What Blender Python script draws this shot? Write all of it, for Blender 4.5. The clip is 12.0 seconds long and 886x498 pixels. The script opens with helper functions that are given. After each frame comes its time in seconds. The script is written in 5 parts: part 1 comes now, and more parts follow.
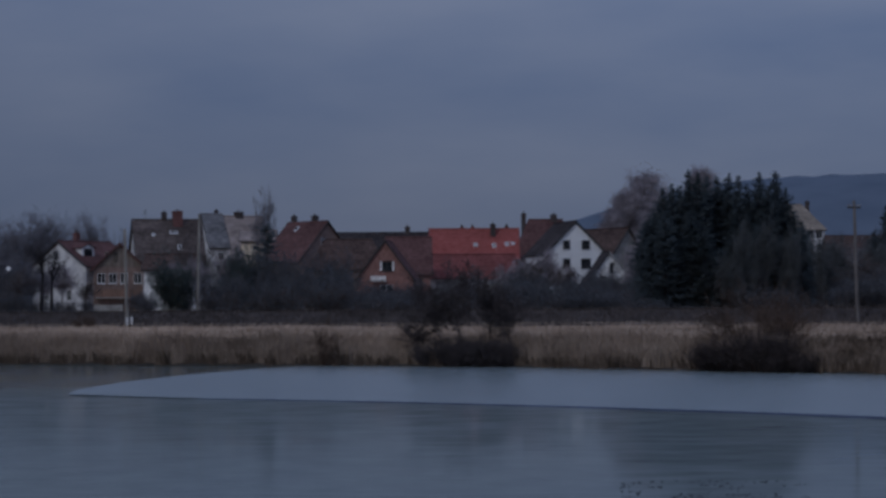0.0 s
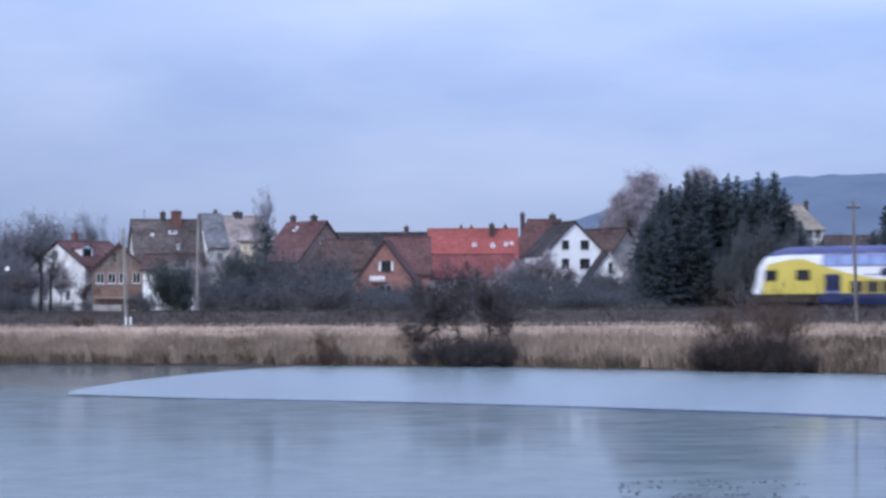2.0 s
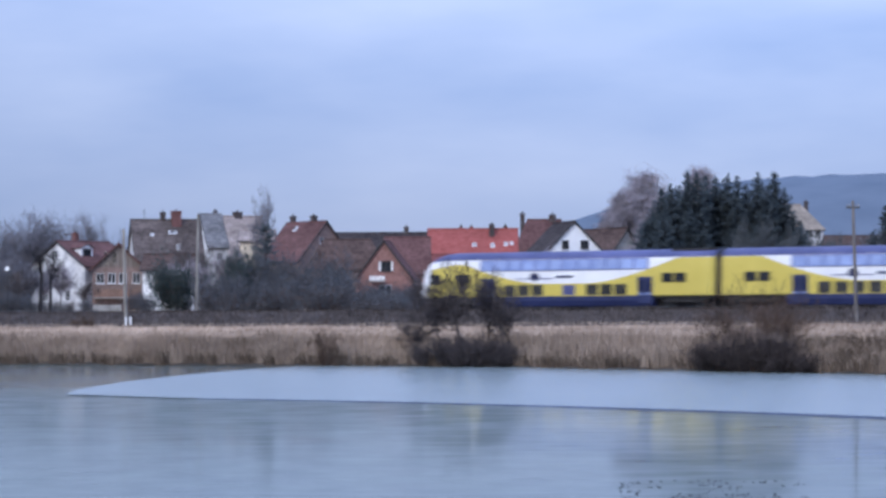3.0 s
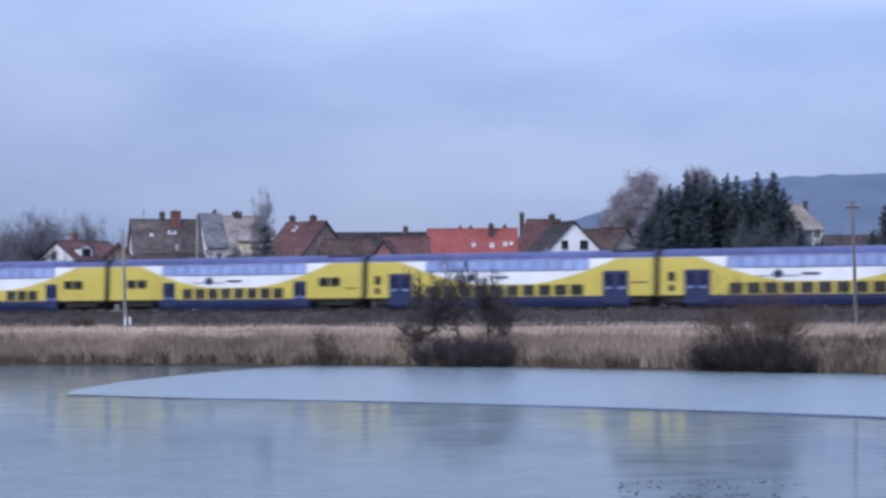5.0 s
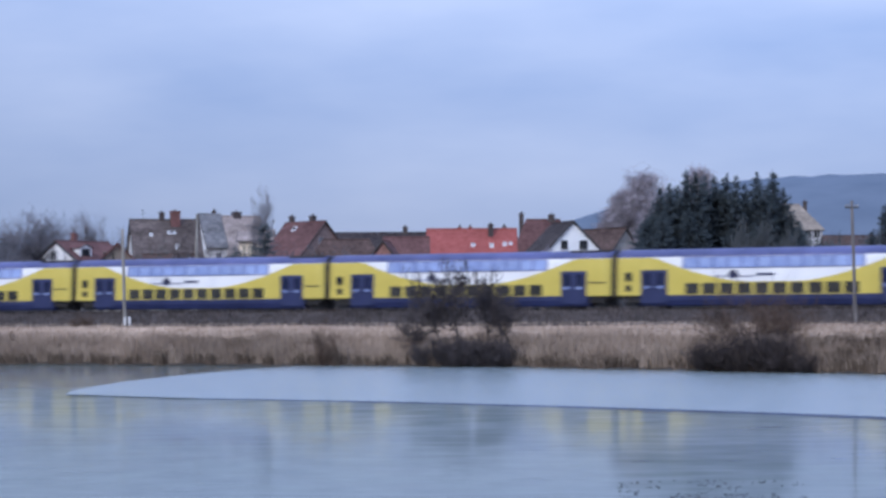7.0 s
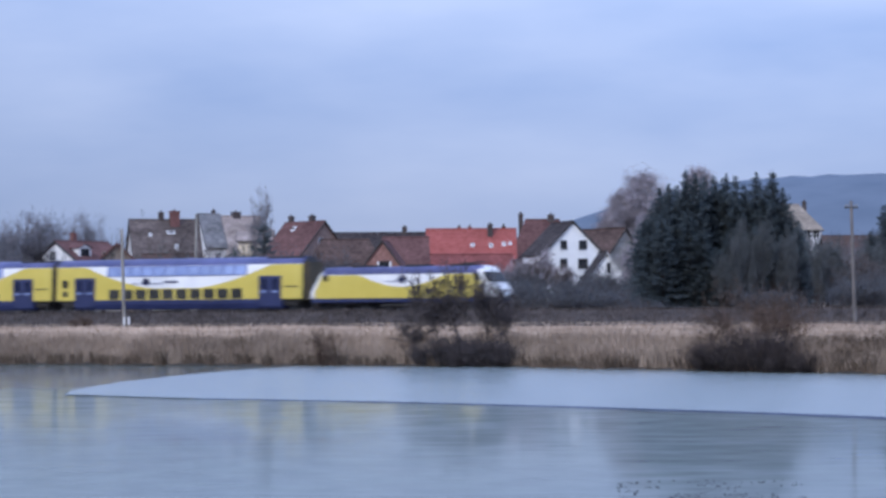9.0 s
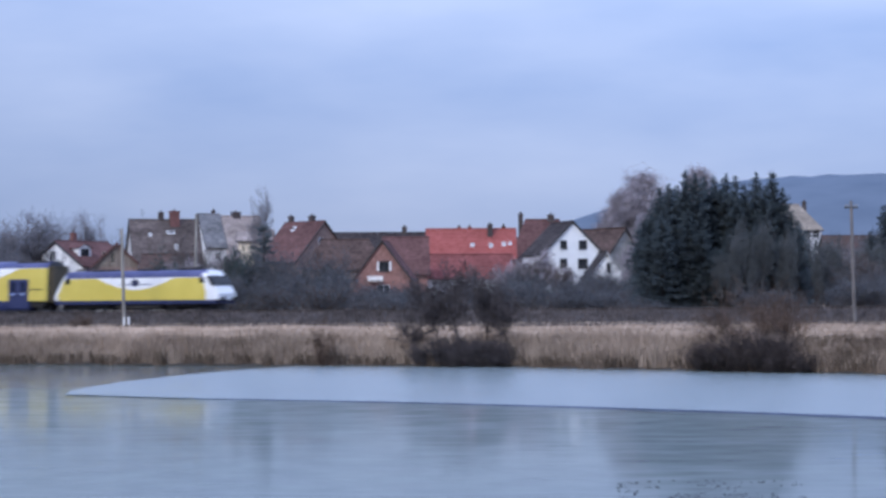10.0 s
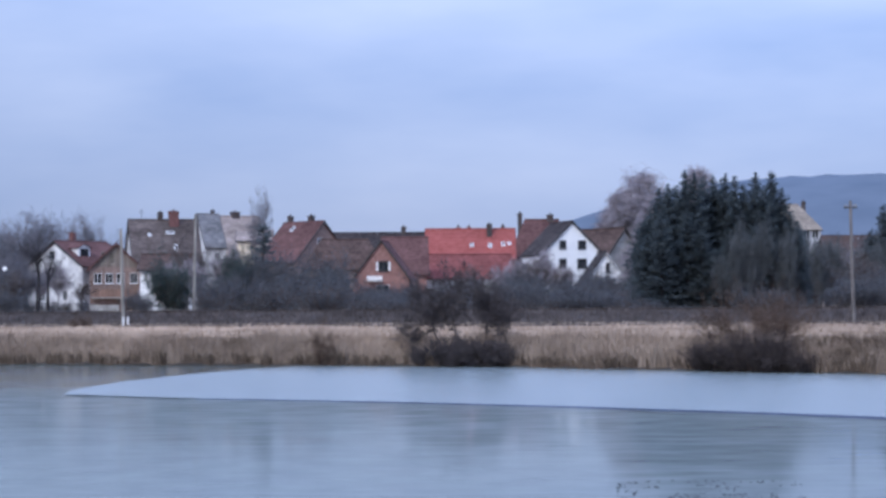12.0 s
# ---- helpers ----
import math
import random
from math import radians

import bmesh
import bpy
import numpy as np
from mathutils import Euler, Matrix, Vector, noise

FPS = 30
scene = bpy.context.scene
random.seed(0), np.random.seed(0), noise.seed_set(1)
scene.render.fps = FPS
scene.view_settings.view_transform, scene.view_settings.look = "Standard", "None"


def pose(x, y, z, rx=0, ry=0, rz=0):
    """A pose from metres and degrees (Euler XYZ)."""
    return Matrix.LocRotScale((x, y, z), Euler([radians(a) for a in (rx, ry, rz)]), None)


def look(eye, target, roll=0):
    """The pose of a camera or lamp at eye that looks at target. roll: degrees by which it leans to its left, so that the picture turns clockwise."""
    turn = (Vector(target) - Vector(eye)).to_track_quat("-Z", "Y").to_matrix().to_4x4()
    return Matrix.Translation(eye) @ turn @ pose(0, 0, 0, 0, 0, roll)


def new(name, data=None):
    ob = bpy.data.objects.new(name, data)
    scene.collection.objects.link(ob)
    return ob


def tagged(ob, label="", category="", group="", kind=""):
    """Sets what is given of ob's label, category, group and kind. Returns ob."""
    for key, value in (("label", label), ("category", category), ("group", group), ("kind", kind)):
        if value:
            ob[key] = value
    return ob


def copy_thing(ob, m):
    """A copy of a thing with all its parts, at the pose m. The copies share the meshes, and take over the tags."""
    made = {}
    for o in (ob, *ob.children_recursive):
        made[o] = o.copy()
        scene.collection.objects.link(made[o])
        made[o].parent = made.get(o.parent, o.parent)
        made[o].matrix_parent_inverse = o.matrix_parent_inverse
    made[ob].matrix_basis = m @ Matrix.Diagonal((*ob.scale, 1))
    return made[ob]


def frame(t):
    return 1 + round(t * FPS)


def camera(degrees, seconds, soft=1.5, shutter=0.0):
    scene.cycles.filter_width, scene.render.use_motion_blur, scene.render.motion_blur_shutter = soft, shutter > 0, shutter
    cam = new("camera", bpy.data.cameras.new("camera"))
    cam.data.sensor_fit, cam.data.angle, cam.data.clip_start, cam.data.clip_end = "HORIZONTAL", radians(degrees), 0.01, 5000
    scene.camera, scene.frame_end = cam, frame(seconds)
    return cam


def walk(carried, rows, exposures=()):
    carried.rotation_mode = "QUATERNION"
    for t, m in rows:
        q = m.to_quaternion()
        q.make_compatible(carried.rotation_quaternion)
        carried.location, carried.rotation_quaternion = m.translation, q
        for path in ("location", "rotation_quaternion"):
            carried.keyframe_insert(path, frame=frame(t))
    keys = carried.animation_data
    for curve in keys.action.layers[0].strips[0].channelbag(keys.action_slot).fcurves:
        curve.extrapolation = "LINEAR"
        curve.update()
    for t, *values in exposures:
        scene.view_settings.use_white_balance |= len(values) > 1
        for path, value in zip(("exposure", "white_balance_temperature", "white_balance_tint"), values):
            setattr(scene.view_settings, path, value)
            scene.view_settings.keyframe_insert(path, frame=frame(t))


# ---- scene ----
# Camera on the near bank of the lake, long lens, drifting a hair to the right.
EYE = Vector((0.0, 0.0, 3.0))
cam = camera(19.57, 12.0, soft=3.1, shutter=0.55)


def aim(yaw):
    """Pose of the camera turned by yaw degrees to the right."""
    a, b = radians(yaw), radians(1.424)
    way = Vector((math.sin(a) * math.cos(b), math.cos(a) * math.cos(b), math.sin(b)))
    return look(EYE, EYE + 100 * way, -0.33)


walk(cam, [(0.0, aim(-0.079)), (1.0, aim(-0.062)), (3.0, aim(-0.053)), (5.0, aim(-0.040)), (7.0, aim(-0.029)),
           (9.0, aim(-0.015)), (11.0, aim(-0.008)), (12.0, aim(0.004))],
     exposures=[(0.0, -2.05), (0.2, -1.62), (0.4, -0.88), (0.6, -0.36), (0.8, 0.02), (1.1, 0.06), (1.6, 0.02), (2.4, -0.02), (5.0, -0.13), (9.5, -0.11), (11.0, -0.05), (12.0, -0.02)])

# ---------------------------------------------------------------- light
SUN_ELEV, SUN_AZ = radians(38), radians(215)   # behind the camera, to its left
world = bpy.data.worlds.new("overcast_sky")
scene.world = world
world.use_nodes = True
wn, wl = world.node_tree.nodes, world.node_tree.links
wn.clear()
w_out = wn.new("ShaderNodeOutputWorld")
w_bg = wn.new("ShaderNodeBackground")
w_bg.inputs["Strength"].default_value = 1.0
w_sky = wn.new("ShaderNodeTexSky")
w_sky.sky_type = "NISHITA"
w_sky.sun_disc = False
w_sky.sun_elevation = SUN_ELEV
w_sky.sun_rotation = SUN_AZ
w_dim = wn.new("ShaderNodeMix")
w_dim.data_type = "RGBA"
w_dim.blend_type = "MULTIPLY"
w_dim.inputs[0].default_value = 1.0
w_dim.inputs[7].default_value = (0.07, 0.07, 0.07, 1)
wl.new(w_sky.outputs[0], w_dim.inputs[6])
w_co = wn.new("ShaderNodeTexCoord")
w_map = wn.new("ShaderNodeMapping")
w_map.inputs["Scale"].default_value = (3.2, 3.2, 11.0)
w_map.inputs["Rotation"].default_value = (0.0, radians(12), 0.0)
wl.new(w_co.outputs["Generated"], w_map.inputs[0])
w_no = wn.new("ShaderNodeTexNoise")
w_no.inputs["Scale"].default_value = 1.5
w_no.inputs["Detail"].default_value = 5.0
w_no.inputs["Roughness"].default_value = 0.5
wl.new(w_map.outputs[0], w_no.inputs["Vector"])
w_ramp = wn.new("ShaderNodeValToRGB")
w_ramp.color_ramp.elements[0].position = 0.34
w_ramp.color_ramp.elements[0].color = (0.325, 0.462, 0.84, 1)
w_ramp.color_ramp.elements[1].position = 0.70
w_ramp.color_ramp.elements[1].color = (0.53, 0.65, 1.0, 1)
wl.new(w_no.outputs[0], w_ramp.inputs[0])
w_sep = wn.new("ShaderNodeSeparateXYZ")
wl.new(w_co.outputs["Generated"], w_sep.inputs[0])
w_up = wn.new("ShaderNodeMapRange")
w_up.inputs["From Min"].default_value = 0.0
w_up.inputs["From Max"].default_value = 0.16
w_up.inputs["To Min"].default_value = 0.735
w_up.inputs["To Max"].default_value = 1.40
wl.new(w_sep.outputs["Z"], w_up.inputs[0])
w_top = wn.new("ShaderNodeMapRange")
w_top.inputs["From Min"].default_value = 0.16
w_top.inputs["From Max"].default_value = 1.0
w_top.inputs["To Min"].default_value = 0.0
w_top.inputs["To Max"].default_value = 1.0
wl.new(w_sep.outputs["Z"], w_top.inputs[0])
w_sum = wn.new("ShaderNodeMath")
w_sum.operation = "ADD"
wl.new(w_up.outputs[0], w_sum.inputs[0])
wl.new(w_top.outputs[0], w_sum.inputs[1])
w_zen = wn.new("ShaderNodeMix")
w_zen.data_type = "RGBA"
w_zen.blend_type = "MULTIPLY"
w_zen.inputs[0].default_value = 1.0
wl.new(w_ramp.outputs[0], w_zen.inputs[6])
# the cloud cover is thinner towards the right
w_side = wn.new("ShaderNodeMapRange")
w_side.inputs["From Min"].default_value = -0.17
w_side.inputs["From Max"].default_value = 0.10
w_side.inputs["To Min"].default_value = 0.94
w_side.inputs["To Max"].default_value = 1.055
wl.new(w_sep.outputs["X"], w_side.inputs[0])
w_mul = wn.new("ShaderNodeMath")
w_mul.operation = "MULTIPLY"
wl.new(w_sum.outputs[0], w_mul.inputs[0])
wl.new(w_side.outputs[0], w_mul.inputs[1])
wl.new(w_mul.outputs[0], w_zen.inputs[7])
w_mix = wn.new("ShaderNodeMix")
w_mix.data_type = "RGBA"
w_mix.inputs[0].default_value = 0.88
wl.new(w_dim.outputs[2], w_mix.inputs[6])
wl.new(w_zen.outputs[2], w_mix.inputs[7])
wl.new(w_mix.outputs[2], w_bg.inputs[0])
wl.new(w_bg.outputs[0], w_out.inputs[0])

sun_data = bpy.data.lights.new("sun", "SUN")
sun_data.energy = 1.8
sun_data.angle = radians(18)
sun_data.color = (1.0, 0.985, 0.97)
sun = new("sun", sun_data)
sun.matrix_world = look((0, 0, 60), Vector((0, 0, 60)) - Vector((math.sin(SUN_AZ) * math.cos(SUN_ELEV), math.cos(SUN_AZ) * math.cos(SUN_ELEV), math.sin(SUN_ELEV))))

# ---------------------------------------------------------------- materials


def surface(name, c1, c2, scale=1.0, rough=0.8, metal=0.0, bump=0.0, bump_scale=None, stretch=(1, 1, 1), island=0.0, spec=0.5, big=0.25, lo=0.35, hi=0.65, thin=0.0):
    """A material of two colours mixed by noise at two scales, with grain relief."""
    m = bpy.data.materials.new(name)
    m.use_nodes = True
    n, l = m.node_tree.nodes, m.node_tree.links
    b = n["Principled BSDF"]
    b.inputs["Roughness"].default_value = rough
    b.inputs["Metallic"].default_value = metal
    b.inputs["Specular IOR Level"].default_value = spec
    co = n.new("ShaderNodeTexCoord")
    mp = n.new("ShaderNodeMapping")
    mp.inputs["Scale"].default_value = stretch
    l.new(co.outputs["Object"], mp.inputs[0])
    no = n.new("ShaderNodeTexNoise")
    no.inputs["Scale"].default_value = scale
    no.inputs["Detail"].default_value = 6.0
    l.new(mp.outputs[0], no.inputs["Vector"])
    rp = n.new("ShaderNodeValToRGB")
    rp.color_ramp.elements[0].position, rp.color_ramp.elements[1].position = lo, hi
    rp.color_ramp.elements[0].color = (*c1, 1)
    rp.color_ramp.elements[1].color = (*c2, 1)
    l.new(no.outputs[0], rp.inputs[0])
    no2 = n.new("ShaderNodeTexNoise")
    no2.inputs["Scale"].default_value = scale * 0.17
    no2.inputs["Detail"].default_value = 3.0
    l.new(mp.outputs[0], no2.inputs["Vector"])
    mr = n.new("ShaderNodeMapRange")
    mr.inputs["From Min"].default_value, mr.inputs["From Max"].default_value = 0.3, 0.7
    mr.inputs["To Min"].default_value, mr.inputs["To Max"].default_value = 1 - big, 1 + big
    l.new(no2.outputs[0], mr.inputs[0])
    mx = n.new("ShaderNodeMix")
    mx.data_type, mx.blend_type = "RGBA", "MULTIPLY"
    mx.inputs[0].default_value = 1.0
    l.new(rp.outputs[0], mx.inputs[6])
    l.new(mr.outputs[0], mx.inputs[7])
    last = mx.outputs[2]
    if island:
        ge = n.new("ShaderNodeNewGeometry")
        m2 = n.new("ShaderNodeMapRange")
        m2.inputs["To Min"].default_value, m2.inputs["To Max"].default_value = 1 - island, 1 + island
        l.new(ge.outputs["Random Per Island"], m2.inputs[0])
        x2 = n.new("ShaderNodeMix")
        x2.data_type, x2.blend_type = "RGBA", "MULTIPLY"
        x2.inputs[0].default_value = 1.0
        l.new(last, x2.inputs[6])
        l.new(m2.outputs[0], x2.inputs[7])
        last = x2.outputs[2]
    l.new(last, b.inputs["Base Color"])
    if bump:
        bn = n.new("ShaderNodeTexNoise")
        bn.inputs["Scale"].default_value = bump_scale or scale * 4
        bn.inputs["Detail"].default_value = 4.0
        l.new(mp.outputs[0], bn.inputs["Vector"])
        bp = n.new("ShaderNodeBump")
        bp.inputs["Strength"].default_value = bump
        bp.inputs["Distance"].default_value = 0.05
        l.new(bn.outputs[0], bp.inputs["Height"])
        l.new(bp.outputs[0], b.inputs["Normal"])
    if thin:
        # thin leaves and blades let part of the light through
        tr = n.new("ShaderNodeBsdfTranslucent")
        l.new(last, tr.inputs["Color"])
        sh = n.new("ShaderNodeMixShader")
        sh.inputs[0].default_value = thin
        l.new(b.outputs[0], sh.inputs[1])
        l.new(tr.outputs[0], sh.inputs[2])
        l.new(sh.outputs[0], n["Material Output"].inputs["Surface"])
    return m


def tiled_roof(name, c1, c2, big=0.3):
    """Clay tiles: weathered colours, and relief in courses down the slope."""
    m = surface(name, c1, c2, scale=1.6, rough=0.85, big=big, stretch=(1, 1, 1.6), spec=0.06)
    n, l = m.node_tree.nodes, m.node_tree.links
    co = n.new("ShaderNodeTexCoord")
    wv = n.new("ShaderNodeTexWave")
    wv.bands_direction = "Z"
    wv.inputs["Scale"].default_value = 1.35
    wv.inputs["Distortion"].default_value = 0.6
    l.new(co.outputs["Object"], wv.inputs["Vector"])
    bp = n.new("ShaderNodeBump")
    bp.inputs["Strength"].default_value = 0.5
    bp.inputs["Distance"].default_value = 0.06
    l.new(wv.outputs[1], bp.inputs["Height"])
    l.new(bp.outputs[0], n["Principled BSDF"].inputs["Normal"])
    return m


M = {}
M["weeds"] = surface("dark_dead_weeds", (0.080, 0.067, 0.065), (0.145, 0.122, 0.116), scale=1.0, rough=0.95, island=0.3, spec=0.1)
M["cream_plaster"] = surface("cream_plaster", (0.70, 0.58, 0.42), (0.80, 0.68, 0.52), scale=0.9, rough=0.9, big=0.1)
M["mud"] = surface("wet_dark_mud", (0.030, 0.025, 0.021), (0.070, 0.057, 0.046), scale=2.0, rough=0.6, bump=0.4, spec=0.3)
M["ground"] = surface("dry_grass_ground", (0.20, 0.155, 0.115), (0.35, 0.27, 0.205), scale=0.8, rough=0.95, bump=0.6, spec=0.1)
M["reed"] = surface("dry_reed", (0.26, 0.195, 0.15), (0.40, 0.31, 0.242), scale=0.5, rough=0.85, island=0.25, spec=0.15, big=0.3)
M["sedge"] = surface("brown_rotting_sedge", (0.105, 0.078, 0.060), (0.19, 0.145, 0.112), scale=0.6, rough=0.9, island=0.35, spec=0.1, big=0.3)
M["grass"] = surface("bleached_grass", (0.42, 0.32, 0.25), (0.56, 0.44, 0.35), scale=0.35, rough=0.9, island=0.14, spec=0.05, big=0.25)
M["wet_bark"] = surface("wet_black_bark", (0.022, 0.021, 0.024), (0.055, 0.052, 0.056), scale=6, rough=0.9, bump=0.5, spec=0.1)
M["bark"] = surface("grey_brown_bark", (0.045, 0.036, 0.03), (0.11, 0.09, 0.075), scale=6, rough=0.9, bump=0.5, island=0.3, spec=0.1)
M["twig"] = surface("dark_twigs", (0.085, 0.072, 0.072), (0.155, 0.132, 0.128), scale=2, rough=0.9, island=0.4, spec=0.1)
M["shore_twig"] = surface("dark_purplish_twigs", (0.060, 0.050, 0.052), (0.110, 0.094, 0.094), scale=2, rough=0.9, island=0.3, spec=0.1)
M["dark_twig"] = surface("wet_dark_brown_twigs", (0.046, 0.037, 0.036), (0.092, 0.074, 0.070), scale=2, rough=0.9, island=0.4, spec=0.1)
M["red_twig"] = surface("reddish_brown_twigs", (0.07, 0.047, 0.036), (0.14, 0.095, 0.072), scale=2, rough=0.9, island=0.4, spec=0.1)
M["pale_twig"] = surface("pale_grey_twigs", (0.25, 0.225, 0.245), (0.42, 0.38, 0.41), scale=2, rough=0.9, island=0.4, spec=0.1)
M["dim_twig"] = surface("grey_green_twigs", (0.070, 0.078, 0.084), (0.125, 0.132, 0.138), scale=2, rough=0.9, island=0.4, spec=0.1)
M["far_twig"] = surface("grey_twigs", (0.128, 0.125, 0.140), (0.225, 0.215, 0.235), scale=2, rough=0.9, island=0.4, spec=0.1)
M["needle"] = surface("fir_needles", (0.106, 0.130, 0.142), (0.140, 0.168, 0.178), scale=1.2, rough=0.8, island=0.2, spec=0.15, thin=0.5)
M["hedge"] = surface("winter_shrub_leaves", (0.094, 0.102, 0.116), (0.150, 0.155, 0.168), scale=1.0, rough=0.9, island=0.1, spec=0.05, thin=0.35)
M["ivy"] = surface("evergreen_leaves", (0.042, 0.062, 0.060), (0.085, 0.110, 0.102), scale=1.0, rough=0.7, island=0.3, spec=0.2, thin=0.3)
M["ballast"] = surface("dark_ballast", (0.045, 0.039, 0.039), (0.100, 0.087, 0.083), scale=5.0, rough=0.95, bump=0.9, spec=0.1)
M["rail"] = surface("rusty_rail_steel", (0.045, 0.036, 0.032), (0.09, 0.070, 0.060), scale=4.0, rough=0.55, metal=0.7)
M["concrete"] = surface("weathered_concrete", (0.26, 0.25, 0.235), (0.40, 0.385, 0.36), scale=3.0, rough=0.9, bump=0.3)
M["pale_pole"] = surface("bleached_pole_wood", (0.21, 0.195, 0.175), (0.36, 0.335, 0.30), scale=5.0, rough=0.9, bump=0.4, stretch=(1, 1, 0.15))
M["pole"] = surface("weathered_pole_wood", (0.12, 0.108, 0.102), (0.21, 0.19, 0.18), scale=5.0, rough=0.9, bump=0.4, stretch=(1, 1, 0.15))
M["dark_iron"] = surface("dark_iron", (0.03, 0.03, 0.032), (0.07, 0.068, 0.068), scale=6.0, rough=0.6, metal=0.5)
M["white_plaster"] = surface("white_plaster", (0.80, 0.80, 0.80), (0.88, 0.88, 0.87), scale=0.9, rough=0.9, bump=0.15, big=0.08)
M["worn_plaster"] = surface("stained_white_plaster", (0.46, 0.46, 0.48), (0.74, 0.74, 0.74), scale=0.8, rough=0.9, bump=0.15, big=0.25)
M["grey_plaster"] = surface("grey_white_plaster", (0.40, 0.40, 0.41), (0.60, 0.60, 0.60), scale=0.7, rough=0.9, bump=0.15, big=0.15)
M["brick"] = surface("brown_brick", (0.225, 0.115, 0.100), (0.33, 0.178, 0.155), scale=2.0, rough=0.9, bump=0.3, big=0.15)
M["dull_brick"] = surface("dull_brown_brick", (0.21, 0.145, 0.125), (0.31, 0.22, 0.19), scale=2.0, rough=0.9, bump=0.3, big=0.15)
M["timber"] = surface("brown_timber_boards", (0.155, 0.125, 0.105), (0.245, 0.20, 0.17), scale=2.0, rough=0.8, bump=0.3, stretch=(6, 6, 0.5))
M["pale_boards"] = surface("weathered_pale_boards", (0.26, 0.22, 0.18), (0.38, 0.33, 0.27), scale=2.0, rough=0.8, stretch=(6, 6, 0.5))
M["timber_orange"] = surface("orange_timber_balcony", (0.20, 0.122, 0.092), (0.30, 0.18, 0.135), scale=2.0, rough=0.8, stretch=(6, 6, 0.5))
M["roof_red"] = tiled_roof("bright_red_tiles", (0.265, 0.074, 0.066), (0.345, 0.108, 0.096), big=0.14)
M["roof_faded"] = tiled_roof("faded_red_tiles", (0.170, 0.060, 0.058), (0.245, 0.090, 0.086), big=0.25)
M["roof_rust"] = tiled_roof("rust_red_tiles", (0.100, 0.053, 0.052), (0.154, 0.084, 0.080), big=0.25)
M["roof_brown"] = tiled_roof("dark_brown_tiles", (0.060, 0.042, 0.038), (0.115, 0.078, 0.070))
M["roof_umber"] = tiled_roof("weathered_umber_tiles", (0.085, 0.070, 0.066), (0.150, 0.120, 0.112), big=0.4)
M["roof_ochre"] = tiled_roof("weathered_ochre_tiles", (0.22, 0.185, 0.155), (0.33, 0.28, 0.235))
M["roof_dark"] = tiled_roof("dark_slate", (0.034, 0.030, 0.033), (0.072, 0.060, 0.060))
M["roof_grey"] = tiled_roof("greyish_pink_tiles", (0.24, 0.195, 0.18), (0.36, 0.30, 0.275))
M["roof_lead"] = tiled_roof("grey_slate", (0.13, 0.13, 0.14), (0.22, 0.215, 0.22))
M["frame_white"] = surface("white_window_frame", (0.74, 0.74, 0.74), (0.82, 0.82, 0.82), rough=0.5)
M["glass_dark"] = surface("dark_window_glass", (0.018, 0.020, 0.024), (0.032, 0.034, 0.038), scale=1.5, rough=0.2, spec=0.22)
M["lead_trim"] = surface("dark_barge_board", (0.02, 0.02, 0.021), (0.045, 0.043, 0.042), rough=0.7)
M["chimney_dark"] = surface("sooty_brick", (0.05, 0.04, 0.04), (0.10, 0.08, 0.075), scale=3, rough=0.9)
M["chimney_red"] = surface("red_brick", (0.15, 0.07, 0.064), (0.22, 0.10, 0.09), scale=3, rough=0.9)
M["train_yellow"] = surface("yellow_paint", (0.60, 0.475, 0.088), (0.66, 0.53, 0.11), scale=0.6, rough=0.35, big=0.05)
M["train_white"] = surface("white_paint", (0.78, 0.78, 0.79), (0.86, 0.86, 0.86), scale=0.6, rough=0.3, big=0.04)
M["train_blue"] = surface("dark_blue_paint", (0.017, 0.024, 0.080), (0.028, 0.037, 0.108), scale=0.8, rough=0.4, big=0.12)
M["train_roof"] = surface("blue_grey_roof_paint", (0.062, 0.072, 0.175), (0.092, 0.100, 0.225), scale=0.5, rough=0.5, big=0.25, spec=0.3)
M["train_band"] = surface("blue_window_band", (0.10, 0.135, 0.31), (0.135, 0.17, 0.36), scale=0.6, rough=0.35, big=0.12)
# sky reflection of the upper panes put in as pale blue; door handles share it
M["train_glass"] = surface("sky_reflection_blue", (0.23, 0.30, 0.53), (0.31, 0.385, 0.61), scale=0.9, rough=0.15, big=0.2)
M["coach_glass"] = surface("smoked_coach_glass", (0.036, 0.036, 0.034), (0.062, 0.060, 0.054), scale=1.5, rough=0.2, spec=0.25)
M["door_glass"] = surface("dark_blue_door_glass", (0.014, 0.018, 0.050), (0.024, 0.030, 0.070), scale=1.5, rough=0.25, spec=0.25)
M["train_dark"] = surface("grimy_underframe", (0.02, 0.019, 0.02), (0.05, 0.046, 0.045), scale=4, rough=0.9)
M["train_end"] = surface("grimy_grey_coach_end", (0.035, 0.036, 0.042), (0.075, 0.075, 0.082), scale=2, rough=0.8)
M["rubber"] = surface("brown_gangway_rubber", (0.045, 0.038, 0.028), (0.085, 0.068, 0.042), scale=5, rough=0.9)
# the blue of distance haze is put into the base colour of the woods
M["hill"] = surface("woods_haze_blue", (0.116, 0.148, 0.196), (0.142, 0.175, 0.226), scale=0.02, rough=1.0, spec=0.0, big=0.1)


